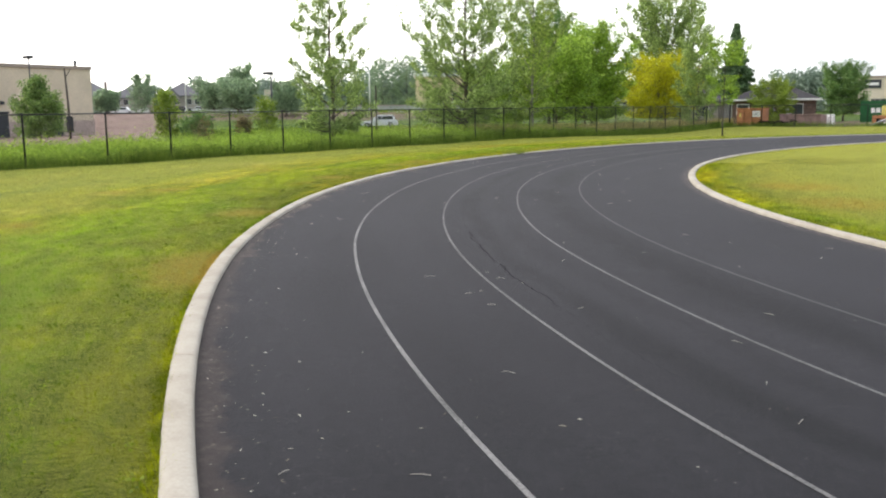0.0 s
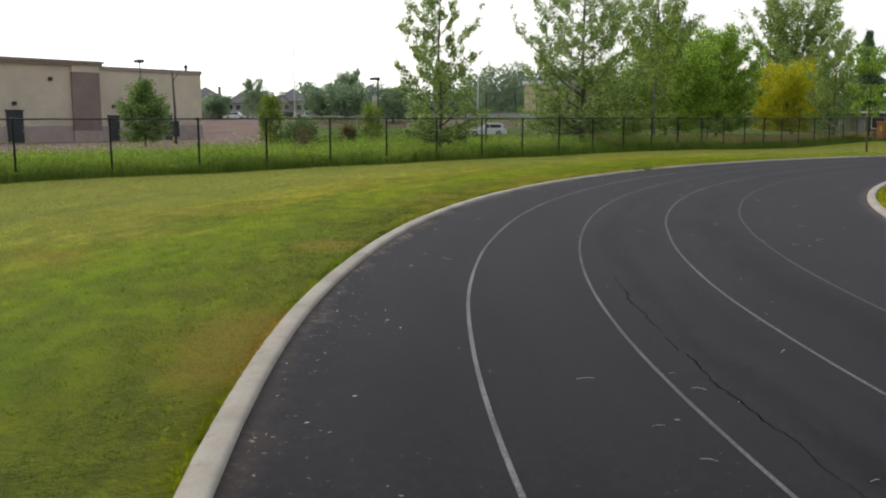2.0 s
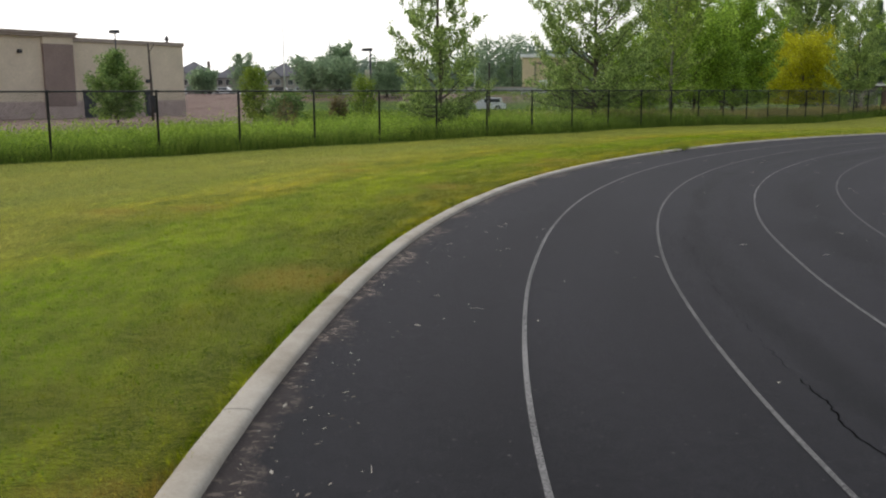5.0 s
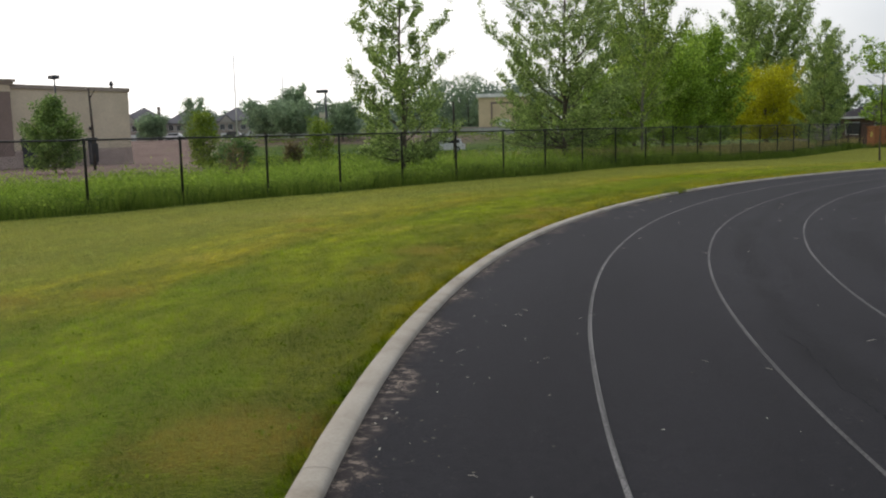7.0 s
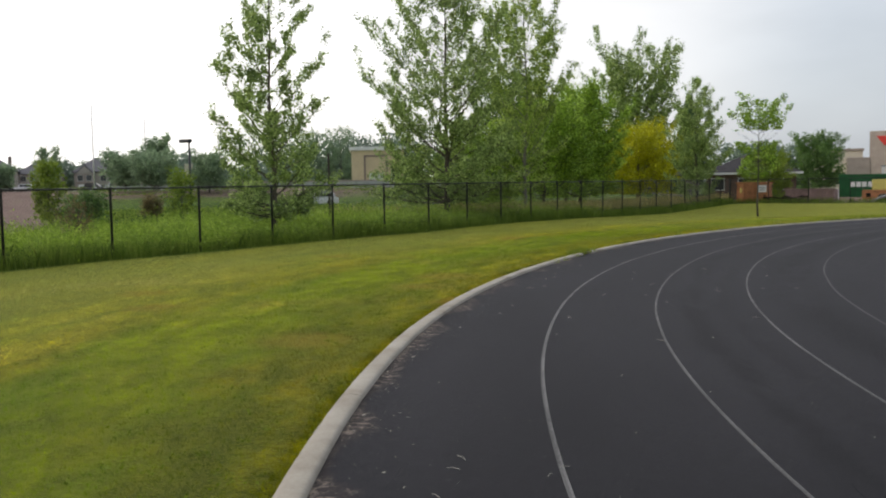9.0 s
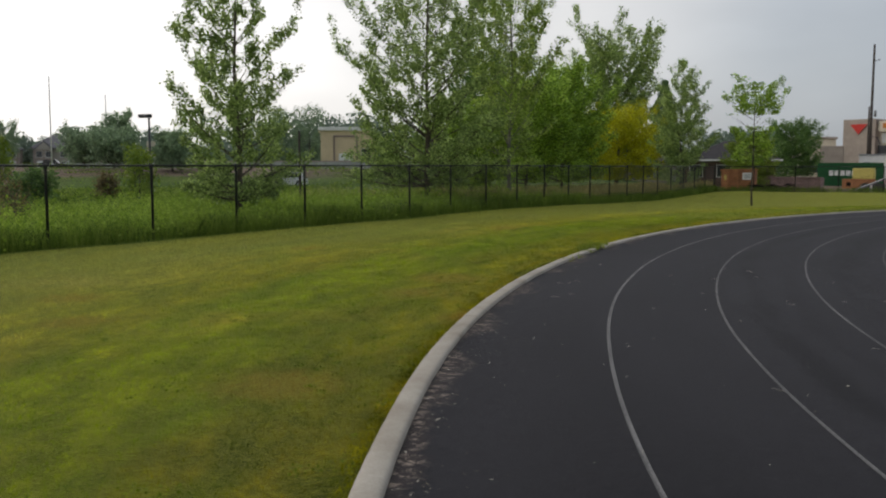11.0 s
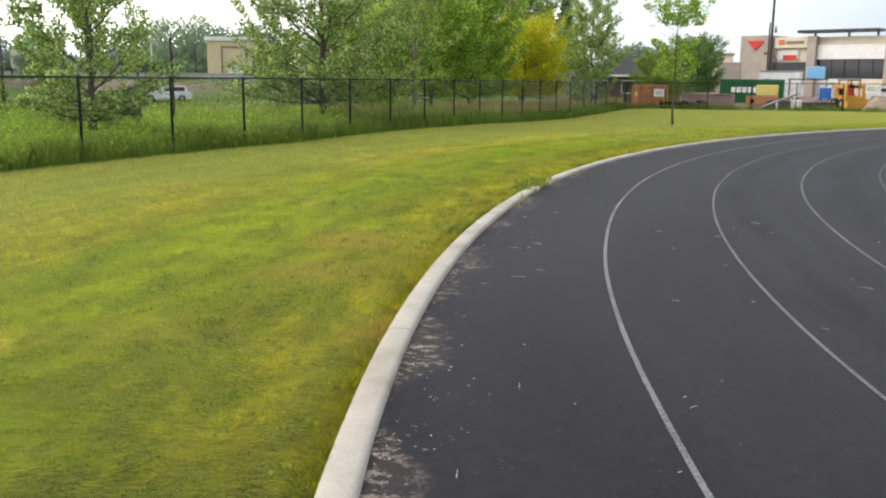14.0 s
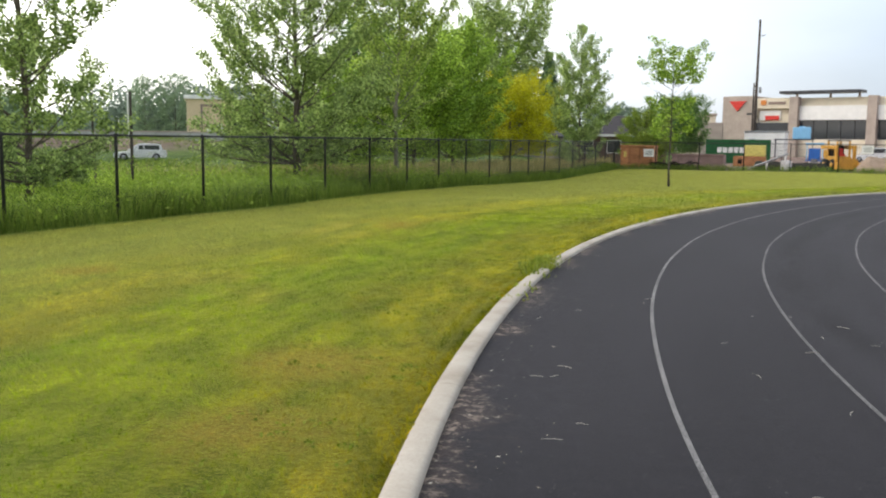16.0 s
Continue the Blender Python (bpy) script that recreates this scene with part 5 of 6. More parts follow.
# ---------------------------------------------------------------- shops beyond the builders' yard
def red_sign_shop():
    t = thing("store_building", (-3.3, 161.5, -0.6), "cream and taupe store front with stone piers and a wide canopy", "building", turn=-18)
    part("tower", solid("tower", M_TAUPE, (0, -0.8, 0, 5.4, 8, 10.0), bevel=0.05), t, "taupe stone tower")
    bm = bmesh.new()
    vs = [bm.verts.new(p) for p in ((1.2, -1.0, 9.15), (4.1, -1.0, 9.15), (2.65, -1.0, 7.5), (1.2, -0.79, 9.15), (4.1, -0.79, 9.15), (2.65, -0.79, 7.5))]
    for q in ((0, 2, 1), (3, 4, 5), (0, 1, 4, 3), (1, 2, 5, 4), (2, 0, 3, 5)):
        bm.faces.new([vs[i] for i in q])
    me = bpy.data.meshes.new("sign_triangle")
    bm.to_mesh(me)
    bm.free()
    me.materials.append(M_RED)
    part("sign_triangle", me, t, "red downward triangle sign")
    part("wall", solid("wall", M_CREAM, (5.4, 0.6, 0, 60, 24, 9.55)), t)
    part("sign_band", solid("sign_band", M_CREAM, (5.6, -0.25, 7.9, 11.3, 0.6, 9.6), bevel=0.04), t)
    part("sign_block", solid("sign_block", M_ORANGE, (6.4, -0.4, 8.45, 7.3, -0.25, 9.25), bevel=0.03), t, "orange square sign block")
    part("sign_bar", solid("sign_bar", M_BROWN, (7.6, -0.38, 8.55, 10.5, -0.25, 9.0), bevel=0.03), t, "dark bar in place of lettering")
    for a, b in ((11.3, 12.7), (23.3, 24.7), (36.0, 37.4)):
        part("pier", solid("pier", M_TAUPE, (a, -0.9, 0, b, 0.6, 9.7), bevel=0.05), t, "taupe stone pier")
    part("canopy", solid("canopy", M_STEEL, (9.7, -1.3, 10.2, 22.3, 2.0, 10.65), bevel=0.06), t, "dark flat canopy")
    for x in (11.7, 17.0, 21.4):
        part("canopy_stay", solid("canopy_stay", M_TAUPE, (x, 0.8, 9.5, x + 0.3, 1.1, 10.2)), t)
    for a, b in ((12.7, 23.3), (24.7, 36.0), (37.4, 48.0)):
        part("white_fascia", solid("white_fascia", M_WHITE, (a + 0.02, -0.2, 6.0, b - 0.02, 0.6, 8.25), bevel=0.03), t, "white sign fascia")
        w = (b - a) / 5
        for i in range(5):
            win = part("shop_window", solid("shop_window", M_STEEL, (a + i * w + 0.02, 0.30, 3.0, a + i * w + 0.14, 0.58, 6.0), (a + i * w, 0.30, 2.9, a + (i + 1) * w, 0.58, 3.05)), t)
            part("pane", solid("pane", M_GLASS, (a + i * w + 0.16, 0.42, 3.05, a + (i + 1) * w, 0.47, 5.98)), win)
        part("stall_riser", solid("stall_riser", M_CREAM, (a, 0.2, 0, b, 0.6, 2.9)), t)
    part("entrance_screen", solid("entrance_screen", M_STEEL, (5.6, -0.1, 2.6, 11.2, 0.5, 5.6), bevel=0.03), t, "dark entrance screen")
    part("poster", solid("poster", M_WHITE, (6.0, 0.35, 6.0, 9.5, 0.58, 7.6)), t, "white panel over the entrance")
    part("poster_bar", solid("poster_bar", M_RED, (7.0, 0.25, 6.0, 9.3, 0.34, 6.75)), t, "red bar over the entrance")
    u = thing("store_building", (-13.2, 160.5, -0.6), "pale shop block with a dark sign panel", "building", turn=12)
    part("wall", solid("wall", M_CREAM, (0, 0, 0, 8.6, 10, 7.0)), u)
    part("cornice", solid("cornice", M_TRIM, (-0.2, -0.2, 6.8, 8.8, 10.2, 7.2), bevel=0.03), u)
    part("sign_panel", solid("sign_panel", M_STEEL, (1.0, -0.2, 5.0, 4.2, 0.0, 6.5), bevel=0.03), u, "dark square sign panel")
    part("sign_bar", solid("sign_bar", M_WHITE, (1.4, -0.26, 5.5, 3.8, -0.2, 6.0)), u, "pale bar in place of lettering")
    part("wing", solid("wing", M_TAUPE, (6.0, -2, 0, 9.6, 8, 5.6), bevel=0.03), u)
    for x in (1.2, 3.4, 5.0):
        wall_unit(u, (x, -0.03, 1.2), 0, M_STEEL, M_GLASS, 1.4, 1.8)


red_sign_shop()


# ---------------------------------------------------------------- cars
def car(name, at, turn, paint, label, length=4.6, high=1.55, cab=(0.16, 0.30, 0.70, 0.93)):
    z0 = ground_z(*at) if abs(at[0]) < 300 else -1.0
    t = thing(name, (at[0], at[1], z0), label, "car", turn=turn)
    L, W = length, 0.9
    belt = high * 0.62

    def shell(prof, half, inset, material, nm, kids):
        bm = bmesh.new()
        rings = []
        for s in (-1, 1):
            rings.append([bm.verts.new((x, s * (half - (inset if z > belt * 0.98 else 0)), z)) for x, z in prof])
        for k in range(len(prof)):
            j = (k + 1) % len(prof)
            bm.faces.new((rings[0][k], rings[0][j], rings[1][j], rings[1][k]))
        bm.faces.new(list(reversed(rings[0])))
        bm.faces.new(rings[1])
        bmesh.ops.recalc_face_normals(bm, faces=list(bm.faces))
        bmesh.ops.bevel(bm, geom=list(bm.edges), offset=0.05, segments=2, affect="EDGES")
        me = bpy.data.meshes.new(nm)
        bm.to_mesh(me)
        bm.free()
        me.materials.append(material)
        return part(nm, me, t, kids)

    a, b, c, d = (L * (q - 0.5) for q in cab)
    shell([(-L / 2, 0.30), (L / 2, 0.28), (L / 2, belt * 0.78), (b + L * 0.02, belt), (a, belt), (-L / 2, belt * 0.95)][::1], W, 0, paint, "body", "")
    shell([(a, belt - 0.06), (d - L * 0.16, belt - 0.06), (c - L * 0.08, high), (b - L * 0.05, high), (a + L * 0.04, high - 0.06)], W * 0.93, 0.12, paint, "cabin", "")
    for s in (-1, 1):
        y = s * (W * 0.93 - 0.02)
        part("side_window", solid("side_window", M_GLASS, (a + L * 0.07, y - 0.03, belt + 0.06, b + L * 0.06, y + 0.03, high - 0.14), (b + L * 0.08, y - 0.03, belt + 0.06, c - L * 0.07, y + 0.03, high - 0.14), bevel=0.02), t)
        part("headlight", solid("headlight", M_WHITE, (L / 2 - 0.12, s * 0.62 - 0.16, belt * 0.55, L / 2 + 0.02, s * 0.62 + 0.16, belt * 0.74), bevel=0.03), t)
        part("tail_light", solid("tail_light", M_RED, (-L / 2 - 0.02, s * 0.66 - 0.12, belt * 0.6, -L / 2 + 0.1, s * 0.66 + 0.12, belt * 0.9), bevel=0.03), t)
        for x in (-L * 0.30, L * 0.31):
            w = part("wheel", rod("tyre", M_TYRE, [(x, s * (W - 0.2), 0.33), (x, s * (W + 0.01), 0.33)], [0.33, 0.33], 18), t)
            part("rim", rod("rim", M_GREYSTEEL, [(x, s * (W - 0.02), 0.33), (x, s * (W + 0.025), 0.33)], [0.2, 0.19], 12), w)
    return t


car("car", (-136.4, 91.5), 40, M_CARWHITE, "white car parked near the houses")
car("car", (-129.8, 100.6), 40, M_CARDARK, "dark car parked near the houses")
car("car", (-127.5, 104.2), 40, M_CARWHITE, "white car parked beside a bush")
car("car", (-41.2, 59.6), 220, M_CARWHITE, "white hatchback on the lane beyond the meadow", length=4.3, high=1.48, cab=(0.07, 0.36, 0.60, 0.92))
car("suv", (18.3, 121.5), 180, M_CARWHITE, "white off-road car parked by the shops", high=1.8, cab=(0.03, 0.12, 0.72, 0.98))


# ---------------------------------------------------------------- poles and signs
def lamp_post(name, at, high, label, reach=-0.8, pale=False, base=0.0):
    t = thing(name, (*at, ground_z(*at) - 0.03), label, "lamp post")
    m = M_WHITE if pale else M_STEEL
    part("pole", rod("pole", m, [(0, 0, 0), (0, 0, high)], [0.09, 0.06], 8), t)
    if reach:
        part("lamp_head", solid("lamp_head", m, (min(0, reach), -0.16, high - 0.06, max(0.0, reach) + 0.12, 0.16, high + 0.16), bevel=0.05), t)
    part("footing", rod("footing", M_PAVE, [(0, 0, 0), (0, 0, 0.5)], [0.25, 0.25], 10), t)


lamp_post("street_lamp", (-25.2, 28.4), 4.65, "dark street lamp with a flat head in the meadow", -0.75)
lamp_post("flag_mast", (-79.8, 62.9), 10.8, "thin pale mast far beyond the meadow", 0, True)
lamp_post("flag_mast", (-82.0, 72.9), 9.6, "thin pale mast beside distant trees", 0, True)
lamp_post("flag_mast", (-60.0, 79.6), 7.8, "pale lamp mast beside the far road", 0, True)


def power_pole():
    t = thing("power_pole", (4.9, 114.6, -0.7), "tall grey wooden power pole with a transformer", "pole")
    part("shaft", rod("shaft", M_DEAD, [(0, 0, 0), (0, 0, 8), (0.05, 0, 17.0)], [0.19, 0.16, 0.12], 10), t)
    part("transformer", rod("transformer", M_GREYSTEEL, [(0.42, 0, 8.3), (0.42, 0, 9.0), (0.42, 0, 9.05)], [0.15, 0.15, 0.08], 12), t)
    part("insulator", rod("insulator", M_GREYSTEEL, [(0.1, 0, 15.0), (0.75, 0, 15.2)], [0.05, 0.05], 6), t)
    u = thing("power_pole", (4.5, 116, -0.7), "shorter dark pole beside the power pole", "pole")
    part("shaft", rod("shaft", M_DEAD, [(0, 0, 0), (0, 0, 9.6)], [0.12, 0.09], 8), u)
    lamp = thing("lamp_bracket", (3.1, 150, -0.6), "dark lamp on a curved bracket by the shop tower", "lamp post")
    part("pole", rod("pole", M_STEEL, [(0, 0, 0), (0, 0, 5.6), (-0.4, 0, 6.6), (-1.2, 0, 6.9)], [0.1, 0.08, 0.07, 0.06], 8), lamp)
    part("lamp_head", solid("lamp_head", M_STEEL, (-1.9, -0.2, 6.6, -1.1, 0.2, 6.9), bevel=0.05), lamp)


power_pole()


def notice(at, label):
    t = thing("notice_board", at, label, "sign")
    part("board", solid("board", M_WHITE, (-0.33, -0.012, -0.25, 0.33, 0.012, 0.25), bevel=0.006), t)
    for z in (0.10, 0.0, -0.10):
        part("text_bar", solid("text_bar", M_STEEL, (-0.22, -0.016, z - 0.015, 0.22, -0.0125, z + 0.015)), t)


notice((2.3, CORNER - 0.1 - 0.055, 0.92), "small white notice fixed to the chain-link fence")
notice((15.3, CORNER - 0.1 - 0.055, 1.30), "small pale notice on the yard fence")


def pylon_sign():
    t = thing("pylon_sign", (-70.2, 69.6, -1.0), "small pale pylon sign by the road", "sign", turn=45)
    part("panel", solid("panel", M_CREAM, (-0.5, -0.2, 3.6, 0.5, 0.2, 5.6), bevel=0.05), t)
    part("bar", solid("bar", M_BASE, (-0.35, -0.23, 4.0, 0.35, -0.2, 4.35)), t)
    part("support", solid("support", M_STEEL, (-0.6, -0.1, 0, -0.4, 0.1, 3.9), (0.4, -0.1, 0, 0.6, 0.1, 3.9)), t)


pylon_sign()


# ---------------------------------------------------------------- the builders' yard
def ribbed_box(t, nm, material, x0, y0, z0, x1, y1, z1, pitch, depth, label=""):
    boxes = [(x0, y0, z0, x1, y1, z1)]
    body = part(nm, solid(nm, material, *boxes, bevel=0.02), t, label)
    n = int((x1 - x0) / pitch)
    rib = solid("rib", material, (-pitch * 0.25, -depth, z0 + 0.12, pitch * 0.25, 0.0, z1 - 0.12), bevel=0.012)
    for i in range(n):
        part("rib", rib, body, at=(x0 + pitch * (i + 0.5), y0, 0))
    return body


def container():
    at = (0.9, 101.2)
    t = thing("shipping_container", (*at, ground_z(*at)), "green corrugated shipping container with white bars", "container", turn=4)
    ribbed_box(t, "body", M_GREEN, 0, 0, 0.05, 6.6, 2.4, 2.55, 0.3, 0.05)
    part("edge_beam", solid("edge_beam", M_GREEN, (-0.04, -0.08, 2.42, 6.64, 0.04, 2.58), (-0.04, -0.08, 0.0, 6.64, 0.04, 0.16), (-0.06, -0.08, 0.0, 0.1, 0.06, 2.58), (6.5, -0.08, 0, 6.66, 0.06, 2.58), bevel=0.012), t)
    for a, b in ((1.15, 1.6), (1.72, 2.2), (2.32, 2.77), (2.89, 3.34), (3.46, 3.9), (4.02, 4.4)):
        part("letter_bar", solid("letter_bar", M_WHITE, (a, -0.075, 1.15, b, -0.055, 1.72)), t, "white bar in place of lettering")


container()


def yard():
    # rusty bins along the fence
    t = thing("waste_skip", (0.15, 58.9, ground_z(1, 59) - 0.02), "rusty orange steel skip behind the fence", "skip")
    ribbed_box(t, "body", M_RUST, 0, 0, 0.15, 2.2, 1.7, 1.55, 0.73, 0.07)
    for y in (-0.08, 1.65):
        part("rim", solid("rim", M_RUST, (-0.06, y, 1.5, 2.26, y + 0.13, 1.62), bevel=0.02), t)
    part("skid", solid("skid", M_STEEL, (0.2, 0.1, 0, 0.4, 1.6, 0.15), (1.8, 0.1, 0, 2.0, 1.6, 0.15)), t)
    part("label_plate", solid("label_plate", M_LEMON, (0.25, -0.085, 0.85, 0.4, -0.075, 1.2)), t)
    t = thing("waste_skip", (3.3, 60.6, ground_z(3, 61) - 0.02), "faded maroon steel skip behind the fence", "skip")
    ribbed_box(t, "body", M_PLUM, 0, 0, 0.12, 3.4, 1.8, 1.15, 0.68, 0.06)
    part("rim", solid("rim", M_PLUM, (-0.06, -0.08, 1.1, 3.46, 0.05, 1.22), bevel=0.02), t)
    # dark heap of brush
    t = thing("brush_heap", (3.6, 58.5, ground_z(3.6, 58.5) - 0.05), "dark heap of cut brush by the fence", "brush heap")
    rnd, v, f = random.Random(9), [], []
    for i in range(150):
        a = rnd.uniform(0, 6.3)
        p = Vector((rnd.gauss(0, 0.7), rnd.gauss(0, 0.25), rnd.uniform(0.0, 0.45)))
        e = p + Vector((math.cos(a), math.sin(a) * 0.4, rnd.uniform(-0.15, 0.35))) * rnd.uniform(0.3, 0.7)
        tube([p, p.lerp(e, 0.5) + Vector((0, 0, 0.05)), e], [0.045, 0.035, 0.015], 5, v, f)
    part("branches", mesh_of("branches", v, f, M_BRUSH), t)
    # white crate
    t = thing("white_crate", (4.7, 68.2, ground_z(4.7, 68.2)), "white framed crate in the yard", "crate")
    part("body", solid("body", M_WHITE, (0, 0, 0, 1.05, 0.8, 1.15), bevel=0.03), t)
    part("panel", solid("panel", M_PAVE, (0.16, -0.03, 0.15, 0.88, 0.0, 0.85), bevel=0.01), t)
    # pale yellow box on a brown base
    t = thing("yellow_bin", (5.8, 88.4, ground_z(6, 88)), "pale yellow bin on brown timber packing", "bin")
    part("base", solid("base", M_RUST, (-0.9, 0, 0, 2.0, 1.6, 0.95), bevel=0.05), t, "brown timber packing")
    part("body", solid("body", M_LEMON, (0, 0.05, 0.95, 1.95, 1.5, 2.0), bevel=0.10), t)
    # closed dark block, the shade inside an opening given as colour
    part("opening", solid("opening", M_BRUSH, (-0.5, -0.03, 0.25, -0.1, 0.01, 0.65)), t)
    # white trailer
    t = thing("site_trailer", (4.0, 111.6, ground_z(4, 111)), "white site trailer with a dark roof edge", "trailer", turn=-6)
    part("body", solid("body", M_WHITE, (0, 0, 0.6, 4.6, 2.3, 3.5), bevel=0.06), t)
    part("roof_edge", solid("roof_edge", M_GREYSTEEL, (-0.08, -0.08, 3.5, 4.68, 2.38, 3.66), bevel=0.03), t)
    part("door", solid("door", M_GREYSTEEL, (0.5, -0.04, 0.7, 1.3, 0.0, 2.7), bevel=0.02), t)
    for x in (1.4, 2.3):
        part("wheel", rod("wheel", M_TYRE, [(x, -0.05, 0.36), (x, 0.2, 0.36)], [0.36, 0.36], 16), t)
    part("jack", solid("jack", M_STEEL, (0.2, 0.3, 0, 0.32, 0.42, 0.6), (4.2, 0.3, 0, 4.32, 0.42, 0.6), (0.2, 1.9, 0, 0.32, 2.0, 0.6), (4.2, 1.9, 0, 4.32, 2.0, 0.6)), t)
    # blue tank on a rack
    t = thing("blue_tank", (9.5, 106.4, ground_z(9, 106)), "pale blue plastic tank on a steel rack", "tank")
    part("rack", solid("rack", M_STEEL, (-1.9, 0, 2.55, 2.3, 1.7, 2.68), (-1.8, 0.1, 0, -1.72, 0.18, 2.55), (2.1, 0.1, 0, 2.18, 0.18, 2.55), (-1.8, 1.5, 0, -1.72, 1.58, 2.55), (2.1, 1.5, 0, 2.18, 1.58, 2.55)), t, "dark steel rack")
    part("body", solid("body", M_SKYBLUE, (0, 0.15, 2.68, 1.9, 1.55, 4.0), bevel=0.08), t)
    part("lid", solid("lid", M_SKYBLUE, (0.6, 0.5, 4.0, 1.3, 1.2, 4.08), bevel=0.03), t)
    # blue mixer
    t = thing("blue_mixer", (12.1, 84.6, ground_z(11, 84)), "blue site mixer on pale legs with a hopper", "machine")
    t.scale = (0.8, 0.8, 0.8)
    part("body", solid("body", M_BLUE, (-0.62, -0.45, 1.0, 0.62, 0.45, 2.25), bevel=0.10), t)
    part("hopper", solid("hopper", M_SKYBLUE, (-0.95, -0.55, 2.62, 0.95, 0.55, 2.85), bevel=0.05), t, "pale blue feed hopper")
    for x in (-0.8, 0.8):
        for y in (-0.45, 0.45):
            part("upright", solid("upright", M_SKYBLUE, (x - 0.05, y - 0.05, 0.9, x + 0.05, y + 0.05, 2.62), bevel=0.015), t)
    part("chute", solid("chute", M_GREYSTEEL, (-0.3, -0.7, 0.55, 0.3, -0.4, 1.1), bevel=0.04), t, "grey steel chute")
    for x in (-0.45, 0.45):
        part("leg", rod("leg", M_WHITE, [(x, -0.3, 1.05), (x * 1.25, -0.38, 0.0)], [0.07, 0.06], 8), t)
        part("leg", rod("leg", M_WHITE, [(x, 0.3, 1.05), (x * 1.25, 0.38, 0.0)], [0.07, 0.06], 8), t)
    part("frame", solid("frame", M_BLUE, (-0.9, -0.5, 0.85, 0.9, -0.4, 0.99), (-0.9, 0.4, 0.85, 0.9, 0.5, 0.99), bevel=0.015), t)
    for y in (-0.6, 0.6):
        part("wheel", rod("wheel", M_TYRE, [(-0.5, y - 0.08, 0.3), (-0.5, y + 0.08, 0.3)], [0.3, 0.3], 14), t)
    # loader
    t = thing("skid_loader", (14.1, 80.7, ground_z(13, 80)), "small yellow loader with an open cage and red seat", "loader", turn=-60)
    t.scale = (1.2, 1.2, 1.2)
    part("body", solid("body", M_MACHINE, (-1.1, -0.5, 0.35, 0.7, 0.5, 1.0), bevel=0.08), t)
    part("rear", solid("rear", M_MACHINE, (-1.3, -0.5, 0.9, -0.75, 0.5, 1.45), bevel=0.08), t)
    part("engine", solid("engine", M_BRUSH, (-0.70, -0.42, 1.0, -0.15, 0.42, 1.75), bevel=0.07), t, "dark engine block")
    part("seat", solid("seat", M_RED, (-0.12, -0.25, 1.0, 0.3, 0.25, 1.16), (-0.15, -0.25, 1.1, -0.02, 0.25, 1.55), bevel=0.04), t, "red seat")
    for x in (-0.72, 0.42):
        for y in (-0.46, 0.46):
            part("cage_post", solid("cage_post", M_MACHINE, (x - 0.06, y - 0.05, 1.0, x + 0.06, y + 0.05, 2.05), bevel=0.015), t)
    part("cage_roof", solid("cage_roof", M_STEEL, (-0.8, -0.52, 2.05, 0.5, 0.52, 2.13), bevel=0.03), t, "dark cage roof")
    for s in (-1, 1):
        part("lift_arm", solid("lift_arm", M_MACHINE, (-1.2, s * 0.68 - 0.07, 1.5, 0.6, s * 0.68 + 0.07, 1.75), (0.55, s * 0.68 - 0.07, 0.4, 0.8, s * 0.68 + 0.07, 1.75), bevel=0.02), t)
        for x in (-0.65, 0.4):
            w = part("wheel", rod("wheel", M_TYRE, [(x, s * 0.55, 0.4), (x, s * 0.82, 0.4)], [0.4, 0.4], 16), t)
            part("rim", rod("rim", M_MACHINE, [(x, s * 0.80, 0.4), (x, s * 0.84, 0.4)], [0.2, 0.18], 10), w)
    part("bucket", solid("bucket", M_MACHINE, (0.8, -0.85, 0.1, 1.3, 0.85, 0.2), (0.8, -0.85, 0.1, 0.9, 0.85, 0.8), (0.8, -0.85, 0.1, 1.3, -0.8, 0.6), (0.8, 0.8, 0.1, 1.3, 0.85, 0.6), bevel=0.015), t)
    # loading ramp
    t = thing("loading_ramp", (7.3, 76.4, ground_z(7, 76)), "grey aluminium loading ramp on trestles", "ramp")
    v, f = [], []
    for y in (0.0, 0.9):
        tube([(0, y, 0.12), (2.9, y, 1.35)], [0.09, 0.09], 6, v, f)
    for i in range(12):
        x = 0.12 + i * 0.24
        tube([(x, 0, 0.17 + x * 0.424), (x, 0.9, 0.17 + x * 0.424)], [0.05, 0.05], 5, v, f)
    part("deck", mesh_of("deck", v, f, M_GREYSTEEL), t)
    for x0, y0, x1, y1, h in ((2.6, -0.05, 2.75, 0.1, 1.25), (2.6, 0.8, 2.75, 0.95, 1.25), (1.2, -0.05, 1.3, 0.05, 0.6), (1.2, 0.85, 1.3, 0.95, 0.6)):
        part("trestle", solid("trestle", M_WHITE, (x0, y0, 0, x1, y1, h)), t)
    t = thing("rubble_bag", (9.6, 77.5, ground_z(9, 77)), "white bulk bag of rubble", "bag")
    part("body", solid("body", M_WHITE, (0, 0, 0, 0.85, 0.85, 0.8), bevel=0.16), t)
    # bollard
    t = thing("yellow_bollard", (17.0, 66.0, ground_z(17, 66)), "yellow steel bollard in the yard", "bollard")
    part("post", rod("post", M_LEMON, [(0, 0, 0), (0, 0, 1.1), (0, 0, 1.18)], [0.16, 0.16, 0.06], 12), t)


yard()


